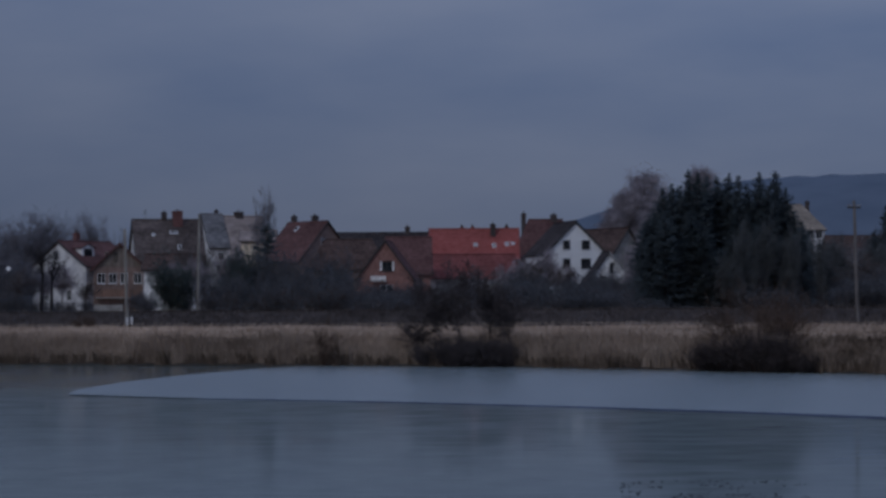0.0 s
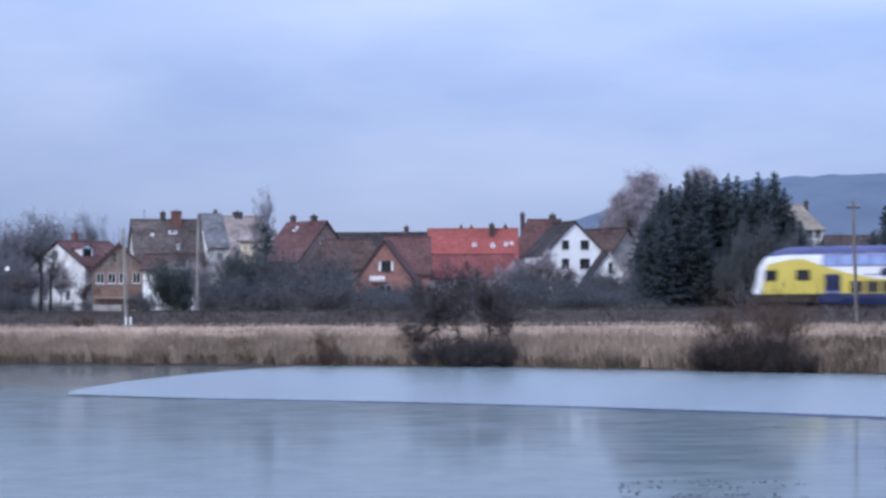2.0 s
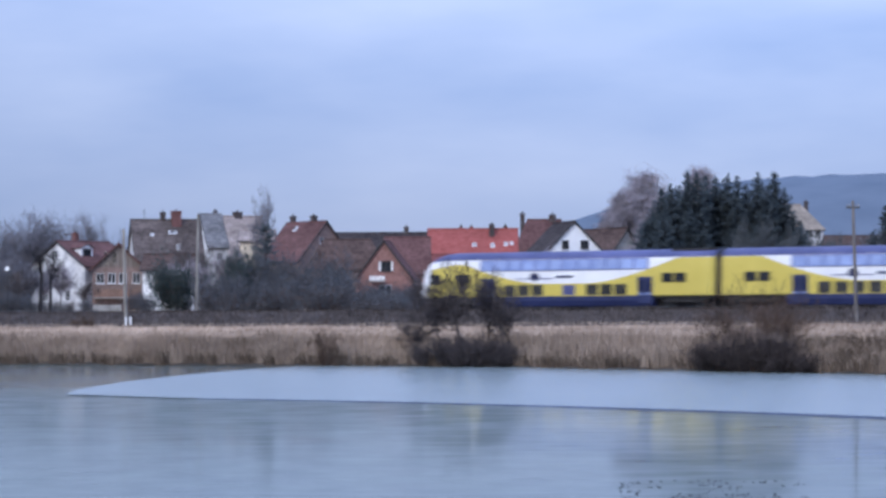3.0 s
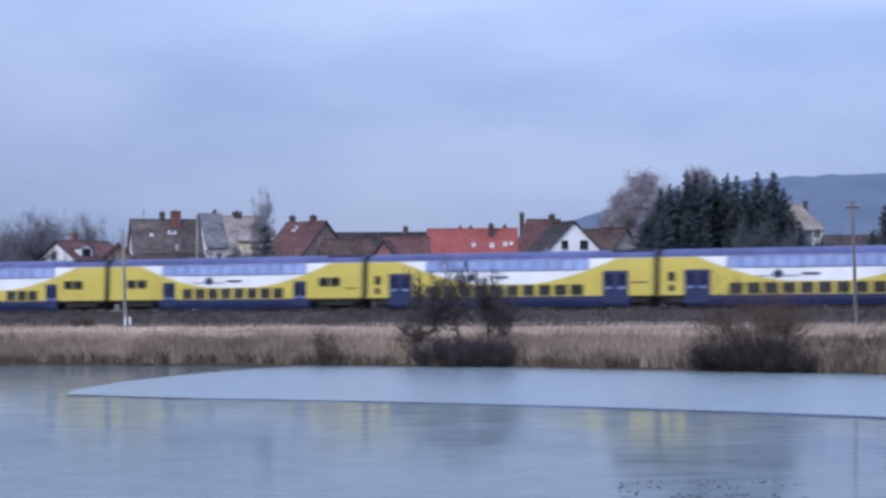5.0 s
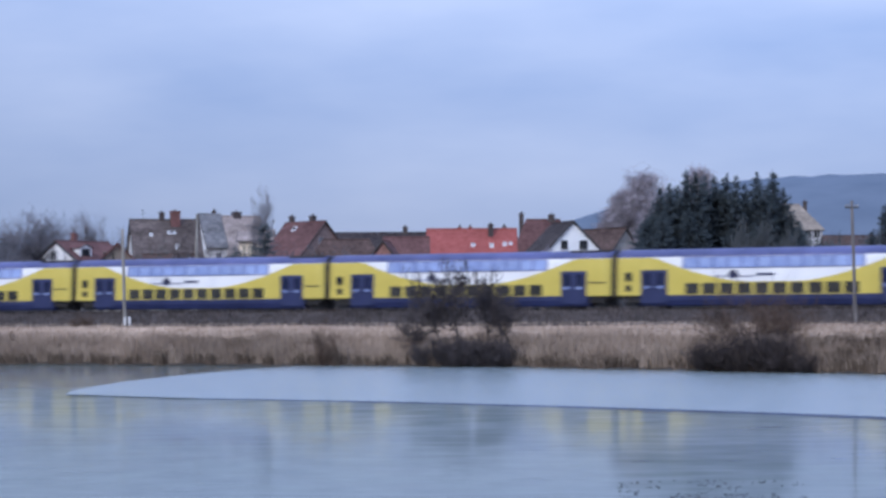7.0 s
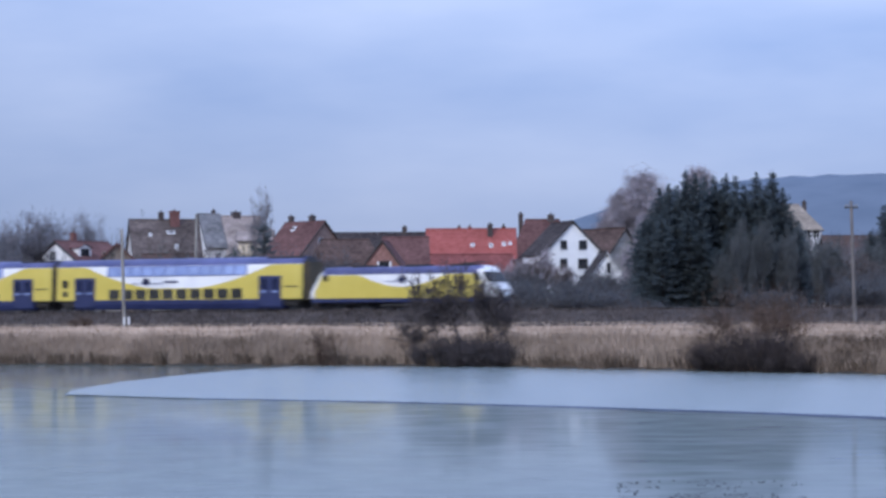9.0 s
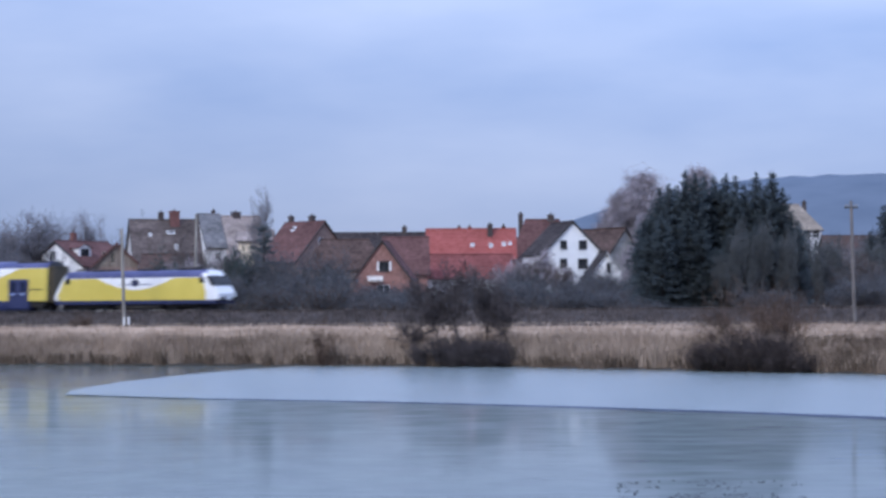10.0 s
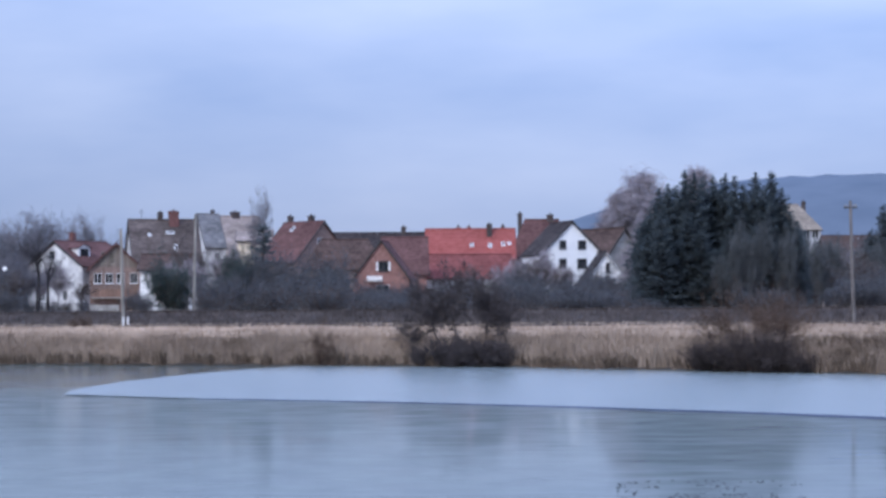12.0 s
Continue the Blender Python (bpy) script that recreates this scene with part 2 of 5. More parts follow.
def water_material():
    """Lake water under a thin, streaky skin of ice: part mirror, part frosted."""
    m = bpy.data.materials.new("still_lake_water")
    m.use_nodes = True
    n, l = m.node_tree.nodes, m.node_tree.links

    def streaks(size, detail, shift=(0, 0, 0)):
        mp = n.new("ShaderNodeMapping")
        mp.inputs["Scale"].default_value = (*size, 1)
        mp.inputs["Location"].default_value = shift
        l.new(co.outputs["Object"], mp.inputs[0])
        no = n.new("ShaderNodeTexNoise")
        no.inputs["Scale"].default_value = 1.0
        no.inputs["Detail"].default_value = detail
        l.new(mp.outputs[0], no.inputs["Vector"])
        return no.outputs[0]

    def span(value, a, b, c, d):
        mr = n.new("ShaderNodeMapRange")
        for key, v in (("From Min", a), ("From Max", b), ("To Min", c), ("To Max", d)):
            mr.inputs[key].default_value = v
        l.new(value, mr.inputs[0])
        return mr.outputs[0]

    co = n.new("ShaderNodeTexCoord")
    b = n["Principled BSDF"]
    b.inputs["Base Color"].default_value = (0.050, 0.072, 0.066, 1)
    b.inputs["IOR"].default_value = 1.333
    l.new(span(streaks((0.25, 0.07), 5), 0.4, 0.65, 0.055, 0.095), b.inputs["Roughness"])
    bp = n.new("ShaderNodeBump")
    bp.inputs["Distance"].default_value = 0.02
    l.new(span(streaks((0.12, 0.05), 2, (3.7, 1.3, 0)), 0.42, 0.66, 0.03, 0.22), bp.inputs["Strength"])
    l.new(streaks((0.9, 0.8), 4), bp.inputs["Height"])
    l.new(bp.outputs[0], b.inputs["Normal"])
    frost = n.new("ShaderNodeBsdfPrincipled")
    frost.inputs["Roughness"].default_value = 0.34
    frost.inputs["IOR"].default_value = 1.333
    tint = n.new("ShaderNodeMix")
    tint.data_type = "RGBA"
    tint.inputs[6].default_value = (0.085, 0.118, 0.108, 1)
    tint.inputs[7].default_value = (0.150, 0.190, 0.172, 1)
    l.new(span(streaks((0.9, 0.5), 6, (1.0, 5.0, 0)), 0.35, 0.65, 0.0, 1.0), tint.inputs[0])
    l.new(tint.outputs[2], frost.inputs["Base Color"])
    # the skin lies in long streaks across the view, with a fine grain in it
    mixv = n.new("ShaderNodeMath")
    mixv.operation = "ADD"
    l.new(span(streaks((0.10, 0.16), 6, (8.0, 2.0, 0)), 0.36, 0.64, 0.49, 0.63), mixv.inputs[0])
    l.new(span(streaks((0.55, 0.9), 5, (2.0, 9.0, 0)), 0.35, 0.65, -0.12, 0.12), mixv.inputs[1])
    # open water along the far shore
    sep = n.new("ShaderNodeSeparateXYZ")
    l.new(co.outputs["Object"], sep.inputs[0])
    skin = n.new("ShaderNodeMath")
    skin.operation = "MULTIPLY"
    l.new(mixv.outputs[0], skin.inputs[0])
    l.new(span(sep.outputs["Y"], 92.0, 118.0, 1.0, 0.35), skin.inputs[1])
    # the skin thins out towards the right
    skin2 = n.new("ShaderNodeMath")
    skin2.operation = "MULTIPLY"
    l.new(skin.outputs[0], skin2.inputs[0])
    l.new(span(sep.outputs["X"], 0.0, 6.0, 1.0, 0.84), skin2.inputs[1])
    mix = n.new("ShaderNodeMixShader")
    l.new(skin2.outputs[0], mix.inputs[0])
    l.new(b.outputs[0], mix.inputs[1])
    l.new(frost.outputs[0], mix.inputs[2])
    l.new(mix.outputs[0], n["Material Output"].inputs["Surface"])
    return m


M["water"] = water_material()
M["ice"] = surface("frosted_ice", (0.145, 0.184, 0.188), (0.215, 0.255, 0.258), scale=0.9, rough=0.24, big=0.10, stretch=(1, 0.3, 1), lo=0.25, hi=0.75)
M["drift"] = surface("dark_specks", (0.03, 0.035, 0.038), (0.075, 0.085, 0.09), scale=6.0, rough=0.6, spec=0.3, island=0.3)
M["ice_edge"] = surface("dark_ice_edge", (0.05, 0.062, 0.10), (0.09, 0.11, 0.16), scale=1.0, rough=0.9, spec=0.05)

# ---------------------------------------------------------------- mesh helpers


def part(name, bm, material, parent=None, label="", m=None):
    """One mesh object from a bmesh, under a thing or a part."""
    me = bpy.data.meshes.new(name)
    bm.to_mesh(me)
    bm.free()
    for x in (material if isinstance(material, (list, tuple)) else [material]):
        me.materials.append(x)
    ob = new(name, me)
    if parent:
        ob.parent = parent
    if m is not None:
        ob.matrix_local = m
    if label:
        ob["label"] = label
    return ob


def from_lists(name, verts, faces, material, parent=None, label="", kind=""):
    me = bpy.data.meshes.new(name)
    me.from_pydata(verts, [], faces)
    me.materials.append(material)
    ob = new(name, me)
    if parent:
        ob.parent = parent
    if label:
        ob["label"] = label
    if kind:
        ob["kind"] = kind
    return ob


def box(bm, x0, x1, y0, y1, z0, z1, bevel=0.0, mat=0):
    vs = [bm.verts.new((x, y, z)) for z in (z0, z1) for y in (y0, y1) for x in (x0, x1)]
    fs = [bm.faces.new([vs[i] for i in q]) for q in ((0, 2, 3, 1), (4, 5, 7, 6), (0, 1, 5, 4), (2, 6, 7, 3), (0, 4, 6, 2), (1, 3, 7, 5))]
    for f in fs:
        f.material_index = mat
    if bevel:
        es = list({e for f in fs for e in f.edges})
        bmesh.ops.bevel(bm, geom=es, offset=bevel, segments=2, affect="EDGES", profile=0.7)
    return bm


def boxed(*a, **k):
    return box(bmesh.new(), *a, **k)


def prism(bm, outline, axis, a, b, mat=0):
    """Extrude a closed outline of (u, v) along an axis from a to b. axis x: (y, z); y: (x, z); z: (x, y)."""
    def at(u, v, w):
        return {"x": (w, u, v), "y": (u, w, v), "z": (u, v, w)}[axis]
    p = [bm.verts.new(at(u, v, a)) for u, v in outline]
    q = [bm.verts.new(at(u, v, b)) for u, v in outline]
    n = len(p)
    fs = [bm.faces.new(p[::-1]), bm.faces.new(q)]
    fs += [bm.faces.new((p[i], p[(i + 1) % n], q[(i + 1) % n], q[i])) for i in range(n)]
    for f in fs:
        f.material_index = mat
    bmesh.ops.recalc_face_normals(bm, faces=fs)
    return bm


def tube(bm, p, q, r0, r1, sides=8, mat=0):
    p, q = Vector(p), Vector(q)
    rot = (q - p).to_track_quat("Z", "Y").to_matrix()
    ring = [Vector((math.cos(2 * math.pi * i / sides), math.sin(2 * math.pi * i / sides), 0)) for i in range(sides)]
    a = [bm.verts.new(p + rot @ (v * r0)) for v in ring]
    b = [bm.verts.new(q + rot @ (v * r1)) for v in ring]
    fs = [bm.faces.new((a[i], a[(i + 1) % sides], b[(i + 1) % sides], b[i])) for i in range(sides)]
    fs += [bm.faces.new(a[::-1]), bm.faces.new(b)]
    for f in fs:
        f.material_index = mat
    return bm


def empty(name, m, label, category, group=""):
    ob = new(name)
    ob.matrix_world = m
    return tagged(ob, label, category, group)


# ---------------------------------------------------------------- lie of the land
# The railway runs obliquely: s along it (to the right and nearer), d towards the camera.
TURN = radians(-30)
ALONG = Vector((math.cos(TURN), math.sin(TURN), 0))
FRONT = Vector((math.sin(TURN), -math.cos(TURN), 0))
TRACK0 = Vector((0.7, 211.2, 0))
RAIL_Z = 3.3


def at_track(s, d, z=0.0):
    return TRACK0 + ALONG * s + FRONT * d + Vector((0, 0, z))


def track_sd(x, y):
    v = Vector((x, y, 0)) - TRACK0
    return v.dot(ALONG), v.dot(FRONT)


def shore_d(s):
    return 60.3 + 0.37 * max(0.0, s - 37) + 0.25 * math.sin(s * 0.6) + 0.15 * math.sin(s * 1.7 + 1)


def land_z(x, y):
    """Height of the ground."""
    s, d = track_sd(x, y)
    rough = 0.10 * noise.noise(Vector((x * 0.15, y * 0.15, 0)))
    if d < -3:
        back = min(1.0, (-3 - d) / 150)
        return 2.75 + 1.2 * back + rough + max(0.0, -d - 600) * 0.004
    if d < 3:
        return 2.75
    if d < 8:
        return 2.75 - 0.85 * (d - 3) / 5
    sd = shore_d(s)
    if d < sd - 2:
        t = (d - 8) / (sd - 10)
        return 1.90 - 1.05 * t + rough
    if d < sd + 3:
        return 0.85 - 1.85 * (d - sd + 2) / 5 + 0.3 * rough
    near = max(0.0, min(1.0, (16 - y) / 8))      # near bank under the camera
    side = max(0.0, min(1.0, (abs(x) - 140) / 20))
    return -1.0 + 2.5 * max(near, side)


def build_ground():
    def steps(spans):
        out = []
        for a, b, st in spans:
            out += list(np.arange(a, b, st))
        return out + [spans[-1][1]]
    ss = steps([(-4500, -500, 400), (-500, -120, 40), (-120, 140, 2.0), (140, 500, 40), (500, 4500, 400)])
    ds = steps([(-4500, -600, 300), (-600, -120, 40), (-120, -4, 4), (-4, 12, 1.0), (12, 50, 2), (50, 80, 0.75), (80, 320, 4), (320, 4500, 400)])
    verts, faces = [], []
    for d in ds:
        for s in ss:
            p = at_track(s, d)
            verts.append((p.x, p.y, land_z(p.x, p.y)))
    w = len(ss)
    for j in range(len(ds) - 1):
        for i in range(w - 1):
            k = j * w + i
            faces.append((k, k + w, k + w + 1, k + 1))
    ob = from_lists("ground", verts, faces, M["ground"])
    ob.data.polygons.foreach_set("use_smooth", [True] * len(faces))
    ob.data.materials.append(M["mud"])
    for f in ob.data.polygons:
        z = sum(verts[i][2] for i in f.vertices) / len(f.vertices)
        f.material_index = 1 if z < 0.30 else 0
    tagged(ob, "pale winter grassland sloping down to a lake shore", "ground", kind="structure")


def build_hill():
    """A long wooded ridge on the horizon that rises towards the right."""
    verts, faces = [], []
    xs = np.linspace(-900, 1500, 161)
    for x in xs:
        rise = 1 / (1 + math.exp(-(x - 112) / 62))
        top = 38 + 82 * rise + 2.0 + 1.0 * math.sin(x / 90) + 2.0 * noise.noise(Vector((x / 18, 0, 3)))
        for k in range(7):
            t = k / 6
            verts.append((x, 1800 + 400 * t, -5 + (top + 5) * math.sin(t * math.pi / 2)))
    for i in range(len(xs) - 1):
        for k in range(6):
            a = i * 7 + k
            faces.append((a, a + 7, a + 8, a + 1))
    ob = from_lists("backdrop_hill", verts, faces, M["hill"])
    ob.data.polygons.foreach_set("use_smooth", [True] * len(faces))
    tagged(ob, "long wooded hill on the horizon, coloured with haze blue", "hill", kind="structure")


def build_water():
    bm = bmesh.new()
    vs = [bm.verts.new(p) for p in ((-170, 5, 0), (170, 5, 0), (170, 260, 0), (-170, 260, 0))]
    bm.faces.new(vs)
    ob = part("water", bm, M["water"])
    tagged(ob, "still grey-blue lake water skinned with thin ice", "water", kind="structure")
    # ice sheet lying against the far shore
    edge = []
    for i in range(60):
        x = -14.2 + 64.2 * i / 59
        edge.append((x, 84.7 - 0.84 * x - 0.018 * x * x * (1 if x < 20 else 20 / x) + 0.5 * max(0, -x - 9) ** 1.1 + 0.25 * noise.noise(Vector((x * 0.9, 0, 0)))))
    far = [(50, 150), (0, 175), (-6.5, 149.5)]
    back = []
    for i in range(1, 25):
        t = i / 24
        back.append((-6.5 - 8.2 * math.sin(t * math.pi / 2) ** 0.72 + 0.15 * noise.noise(Vector((t * 9, 0, 1))), 149.5 - 48.0 * t))
    outline = edge + far + back
    bm = bmesh.new()
    top = [bm.verts.new((x, y, 0.035)) for x, y in outline]
    bm.faces.new(top)
    bmesh.ops.triangulate(bm, faces=bm.faces[:])
    ice = part("ice_sheet", bm, M["ice"])
    tagged(ice, "smooth pale frosted ice sheet on the lake", "ice", kind="structure")
    # dark matte strip along the near ice edge, wider towards the right
    bm = bmesh.new()
    rim = [p for p in edge if p[0] > -9.5]
    a = [bm.verts.new((x, y, 0.034)) for x, y in rim]
    b = [bm.verts.new((x, y - max(0.0, 0.055 * (x + 9.5) * (1 + 0.8 * noise.noise(Vector((x * 1.7, 3, 0))))), 0.006)) for x, y in rim]
    for i in range(len(rim) - 1):
        bm.faces.new((a[i], b[i], b[i + 1], a[i + 1]))
    part("ice_rim", bm, M["ice_edge"], ice, "dark strip along the near edge of the ice")
    # small flat dark pieces added on the water near the bank
    rng = random.Random(77)
    verts, faces = [], []
    for i in range(260):
        y = 41.0 + 4.6 * rng.random() ** 1.7
        x = y * rng.uniform(0.066, 0.140)
        if noise.noise(Vector((x * 1.6, y * 0.5, 4))) < -0.08:
            continue
        sx, sy = rng.uniform(0.008, 0.034), rng.uniform(0.03, 0.10)
        k, m = len(verts), 7
        for h, q in ((0.002, 1.0), (rng.uniform(0.008, 0.02), 0.7)):
            for c in range(m):
                r = q * rng.uniform(0.7, 1.2)
                verts.append((x + sx * r * math.cos(c * 2 * math.pi / m), y + sy * r * math.sin(c * 2 * math.pi / m), h))
        faces += [(k + c, k + (c + 1) % m, k + m + (c + 1) % m, k + m + c) for c in range(m)] + [tuple(range(k + m, k + 2 * m))]
    ob = from_lists("water_specks", verts, faces, M["drift"])
    tagged(ob, "small dark specks on the lake", "leaves", kind="stuff")


def build_track():
    ends = (-900, 900)
    bm = bmesh.new()
    prism(bm, [(-7.6, 1.80), (4.2, 2.55), (2.4, 3.12), (-2.6, 3.14)], "x", *ends)
    bed = part("railway_embankment", bm, M["ballast"], None, "", Matrix.Translation(TRACK0) @ Matrix.Rotation(TURN, 4, "Z"))
    tagged(bed, "low dark ballast bed of a railway line", "railway bed", kind="structure")
    for y in (-0.75, 0.75):
        bm = bmesh.new()
        prism(bm, [(y - 0.07, 3.14), (y + 0.07, 3.14), (y + 0.012, 3.17), (y + 0.035, 3.26), (y + 0.035, 3.3), (y - 0.035, 3.3), (y - 0.035, 3.26), (y - 0.012, 3.17)], "x", *ends)
        part("rail", bm, M["rail"], bed, "rust-brown steel rail")
    verts, faces = [], []
    for i in range(420):
        x = -140 + i * 0.6
        bm = boxed(x - 0.13, x + 0.13, -1.3, 1.3, 3.0, 3.14)
        k = len(verts)
        bm.verts.index_update()
        verts += [tuple(v.co) for v in bm.verts]
        faces += [[v.index + k for v in f.verts] for f in bm.faces]
        bm.free()
    from_lists("sleepers", verts, faces, M["concrete"], bed, "grey concrete sleepers", "stuff")


build_ground()
build_hill()
build_water()
build_track()

# ---------------------------------------------------------------- train
CAR_L, HEAD_L, LOCO_L = 26.8, 27.0, 18.7
SIDE = [(1.30, 0.30), (1.385, 0.62), (1.39, 0.97), (1.39, 2.5), (1.375, 3.05), (1.24, 4.0), (1.05, 4.25), (0.6, 4.5), (0.0, 4.58)]


def side_y(z):
    """Half width of a coach at height z."""
    for (y0, z0), (y1, z1) in zip(SIDE, SIDE[1:]):
        if z <= z1:
            return y0 + (y1 - y0) * (z - z0) / (z1 - z0)
    return 0.0


def swoosh(x, mid, flat=2.0, reach=7.9, low=1.97):
    g = max(0.0, abs(x - mid) - flat) / reach
    return min(3.92, low + 1.95 * g ** 1.6)


def panel(name, x0, x1, z0, z1, mat, parent, label="", out=0.012, yw=None, thick=0.02, sides=(-1, 1)):
    """A flat panel or pane that follows the leaning coach side, on both flanks."""
    for sgn in sides:
        bm = bmesh.new()
        rows = sorted({z0, z1} | {z for _, z in SIDE if z0 < z < z1})
        pts = []
        for z in rows:
            y = (yw if yw is not None else side_y(z))
            pts.append(((y + out) * sgn, z))
        for z in reversed(rows):
            y = (yw if yw is not None else side_y(z))
            pts.append(((y + out - thick) * sgn, z))
        prism(bm, pts, "x", x0, x1)
        part(name, bm, mat, parent, label)


def x_front(ring):
    """Where a ring of the shell starts."""
    return ring[0][0].co.x


def coach_body(thing, length, mid, x_low0, x_low1, nose=0.0):
    """Shell of a double-deck coach with its yellow, white and blue livery. nose: how far the front end slants back."""
    bm = bmesh.new()
    xs = sorted(set([0.25, 0.6, 1.0, 1.6, 2.2] + list(np.linspace(3.2, length - 3.2, 44)) + [length - 1.2, length - 0.25]))
    cols = []
    for x in xs:
        zs = swoosh(x, mid)
        if nose:
            zs = min(zs, 3.15 + 0.45 * min(1.0, x / 3.5) if x < 6 else 3.92)
        prof = [(0.97, None), (zs, None), (3.94, None), (4.05, None), (4.25, None), (4.5, None), (4.58, None)]
        ring = []
        for sgn in (-1, 1):
            side = []
            for z, _ in prof:
                y = side_y(min(z, 4.58)) if z < 4.58 else 0.0
                fore = max(0.0, 1 - x / 3.0) if nose else 0.0
                shift = nose * max(0.0, (z - 1.0) / 3.5) ** 2.2 * fore
                narrow = 1 - (0.22 * max(0.0, 1 - x / 1.6) ** 1.5 if nose else 0.0)
                drop = 0.42 * fore ** 1.6 * max(0.0, (z - 2.6) / 2.0)
                side.append(bm.verts.new((x + shift, sgn * y * narrow, z - drop)))
            ring.append(side)
        cols.append(ring)
    for a, b in zip(cols, cols[1:]):
        for sgn in (0, 1):
            for k in range(6):
                q = (a[sgn][k], b[sgn][k], b[sgn][k + 1], a[sgn][k + 1])
                f = bm.faces.new(q if sgn == 0 else q[::-1])
                f.material_index = (0, 1, 2, 2, 2, 2)[k]
                f.smooth = True
                if nose and x_front(a) < 0.9 and k < 3:
                    f.material_index = 1
    for ring in (cols[0], cols[-1]):
        for k in range(6):
            try:
                f = bm.faces.new((ring[0][k], ring[0][k + 1], ring[1][k + 1], ring[1][k]))
                f.material_index = 1 if nose and ring is cols[0] else 3
            except ValueError:
                pass
    bmesh.ops.remove_doubles(bm, verts=bm.verts[:], dist=0.0005)
    bmesh.ops.recalc_face_normals(bm, faces=bm.faces[:])
    part("body", bm, [M["train_yellow"], M["train_white"], M["train_roof"], M["train_end"]], thing, "yellow shell with a white swoosh and blue-grey roof")
    # skirt between the bogies and dark underframe over them
    bm = bmesh.new()
    prism(bm, [(-1.30, 0.17), (1.30, 0.17), (1.395, 0.62), (1.40, 0.98), (-1.40, 0.98), (-1.395, 0.62)], "x", x_low0, x_low1)
    part("skirt", bm, M["train_blue"], thing, "dark blue skirt")
    for x0, x1 in ((0.5 if not nose else 0.7, x_low0 - 0.02), (x_low1 + 0.02, length - 0.5)):
        part("underframe", boxed(x0, x1, -1.2, 1.2, 0.72, 1.0, bevel=0.03), M["train_dark"], thing, "grimy dark underframe")
        if nose and x0 < 1:
            part("apron", boxed(0.75, x1, -1.22, 1.22, 0.34, 0.98, bevel=0.06), M["train_dark"], thing, "grimy dark front apron")
    part("pipework", boxed(0.6, length - 0.6, -0.62, 0.62, 0.12, 0.74, bevel=0.04), M["train_dark"], thing, "grimy pipes and tanks under the floor")
    for c in (x_low0 - 2.6, x_low1 + 2.6):
        c = min(max(c, 2.6), length - 2.6)
        bogie(thing, c)


def bogie(thing, c):
    bm = bmesh.new()
    for y in (-1.05, 1.05):
        box(bm, c - 1.75, c + 1.75, y - 0.09, y + 0.09, 0.42, 0.66, bevel=0.03)
    box(bm, c - 0.3, c + 0.3, -1.1, 1.1, 0.45, 0.75)
    bg = part("bogie", bm, M["train_dark"], thing, "dark bogie frame")
    for x in (c - 1.25, c + 1.25):
        for y in (-0.78, 0.78):
            bm = bmesh.new()
            tube(bm, (x, y - 0.06, 0.46), (x, y + 0.06, 0.46), 0.46, 0.46, 20)
            part("wheel", bm, M["dark_iron"], bg, "dark steel wheel")


def upper_panes(thing, x0, x1, n):
    w = (x1 - x0) / n
    panel("window_band", x0 - 0.08, x1 + 0.08, 3.03, 3.92, M["train_band"], thing, "blue band round the upper windows", out=0.006)
    for i in range(n):
        panel("upper_window", x0 + i * w + 0.09, x0 + (i + 1) * w - 0.09, 3.10, 3.84, M["train_glass"], thing, "upper window with pale blue sky reflection in its colour" if i == 0 else "", out=0.015)


def lower_panes(thing, x0, n, pitch, w):
    for i in range(n):
        panel("lower_window", x0 + i * pitch, x0 + i * pitch + w, 1.04, 1.90, M["coach_glass"], thing, "dark lower window" if i == 0 else "", out=0.012)


def doors(thing, x0, x1, top):
    for sgn in (-1, 1):
        bm = bmesh.new()
        y = 1.385
        ya, yb = sorted((sgn * (y - 0.05), sgn * (y + 0.022)))
        box(bm, x0, x1, ya, yb, 0.34, top, bevel=0.03)
        d = part("door", bm, M["train_blue"], thing, "dark blue double door")
        w = (x1 - x0) / 2
        for k in range(2):
            a = x0 + k * w + 0.2 * w
            ya, yb = sorted((sgn * (y + 0.01), sgn * (y + 0.034)))
            part("door_pane", boxed(a, a + 0.6 * w, ya, yb, top - 1.15, top - 0.25), M["door_glass"], d, "dark door window")
            ya, yb = sorted((sgn * (y + 0.01), sgn * (y + 0.045)))
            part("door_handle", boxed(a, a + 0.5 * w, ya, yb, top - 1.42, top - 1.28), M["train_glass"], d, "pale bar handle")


def emblem(thing, x, z, bar=True, yw=None):
    """Plain blue emblem of crossed bars and a plain bar beside it, standing in for lettering."""
    for sgn in (-1, 1):
        y = sgn * ((yw or side_y(z)) + 0.004)
        for rz, (a, b) in ((0, (0.42, 0.13)), (0.9, (0.34, 0.11)), (-0.9, (0.34, 0.11)), (math.pi / 2, (0.34, 0.13))):
            bm = boxed(-a, a, -0.008, 0.008, -b, b)
            bmesh.ops.rotate(bm, verts=bm.verts[:], cent=(0, 0, 0), matrix=Matrix.Rotation(rz, 3, "Y"))
            part("emblem", bm, M["train_blue"], thing, "plain blue emblem", Matrix.Translation((x, y, z)))
        part("stripe", boxed(x - 1.7, x + 1.7, y - 0.006, y + 0.006, z - 0.2, z - 0.13), M["train_roof"], thing, "thin blue stripe")
        if bar:
            part("lettering_bar", boxed(x + 1.9, x + 3.4, y - 0.008, y + 0.008, z - 0.12, z + 0.07), M["train_blue"], thing, "plain dark blue bar")


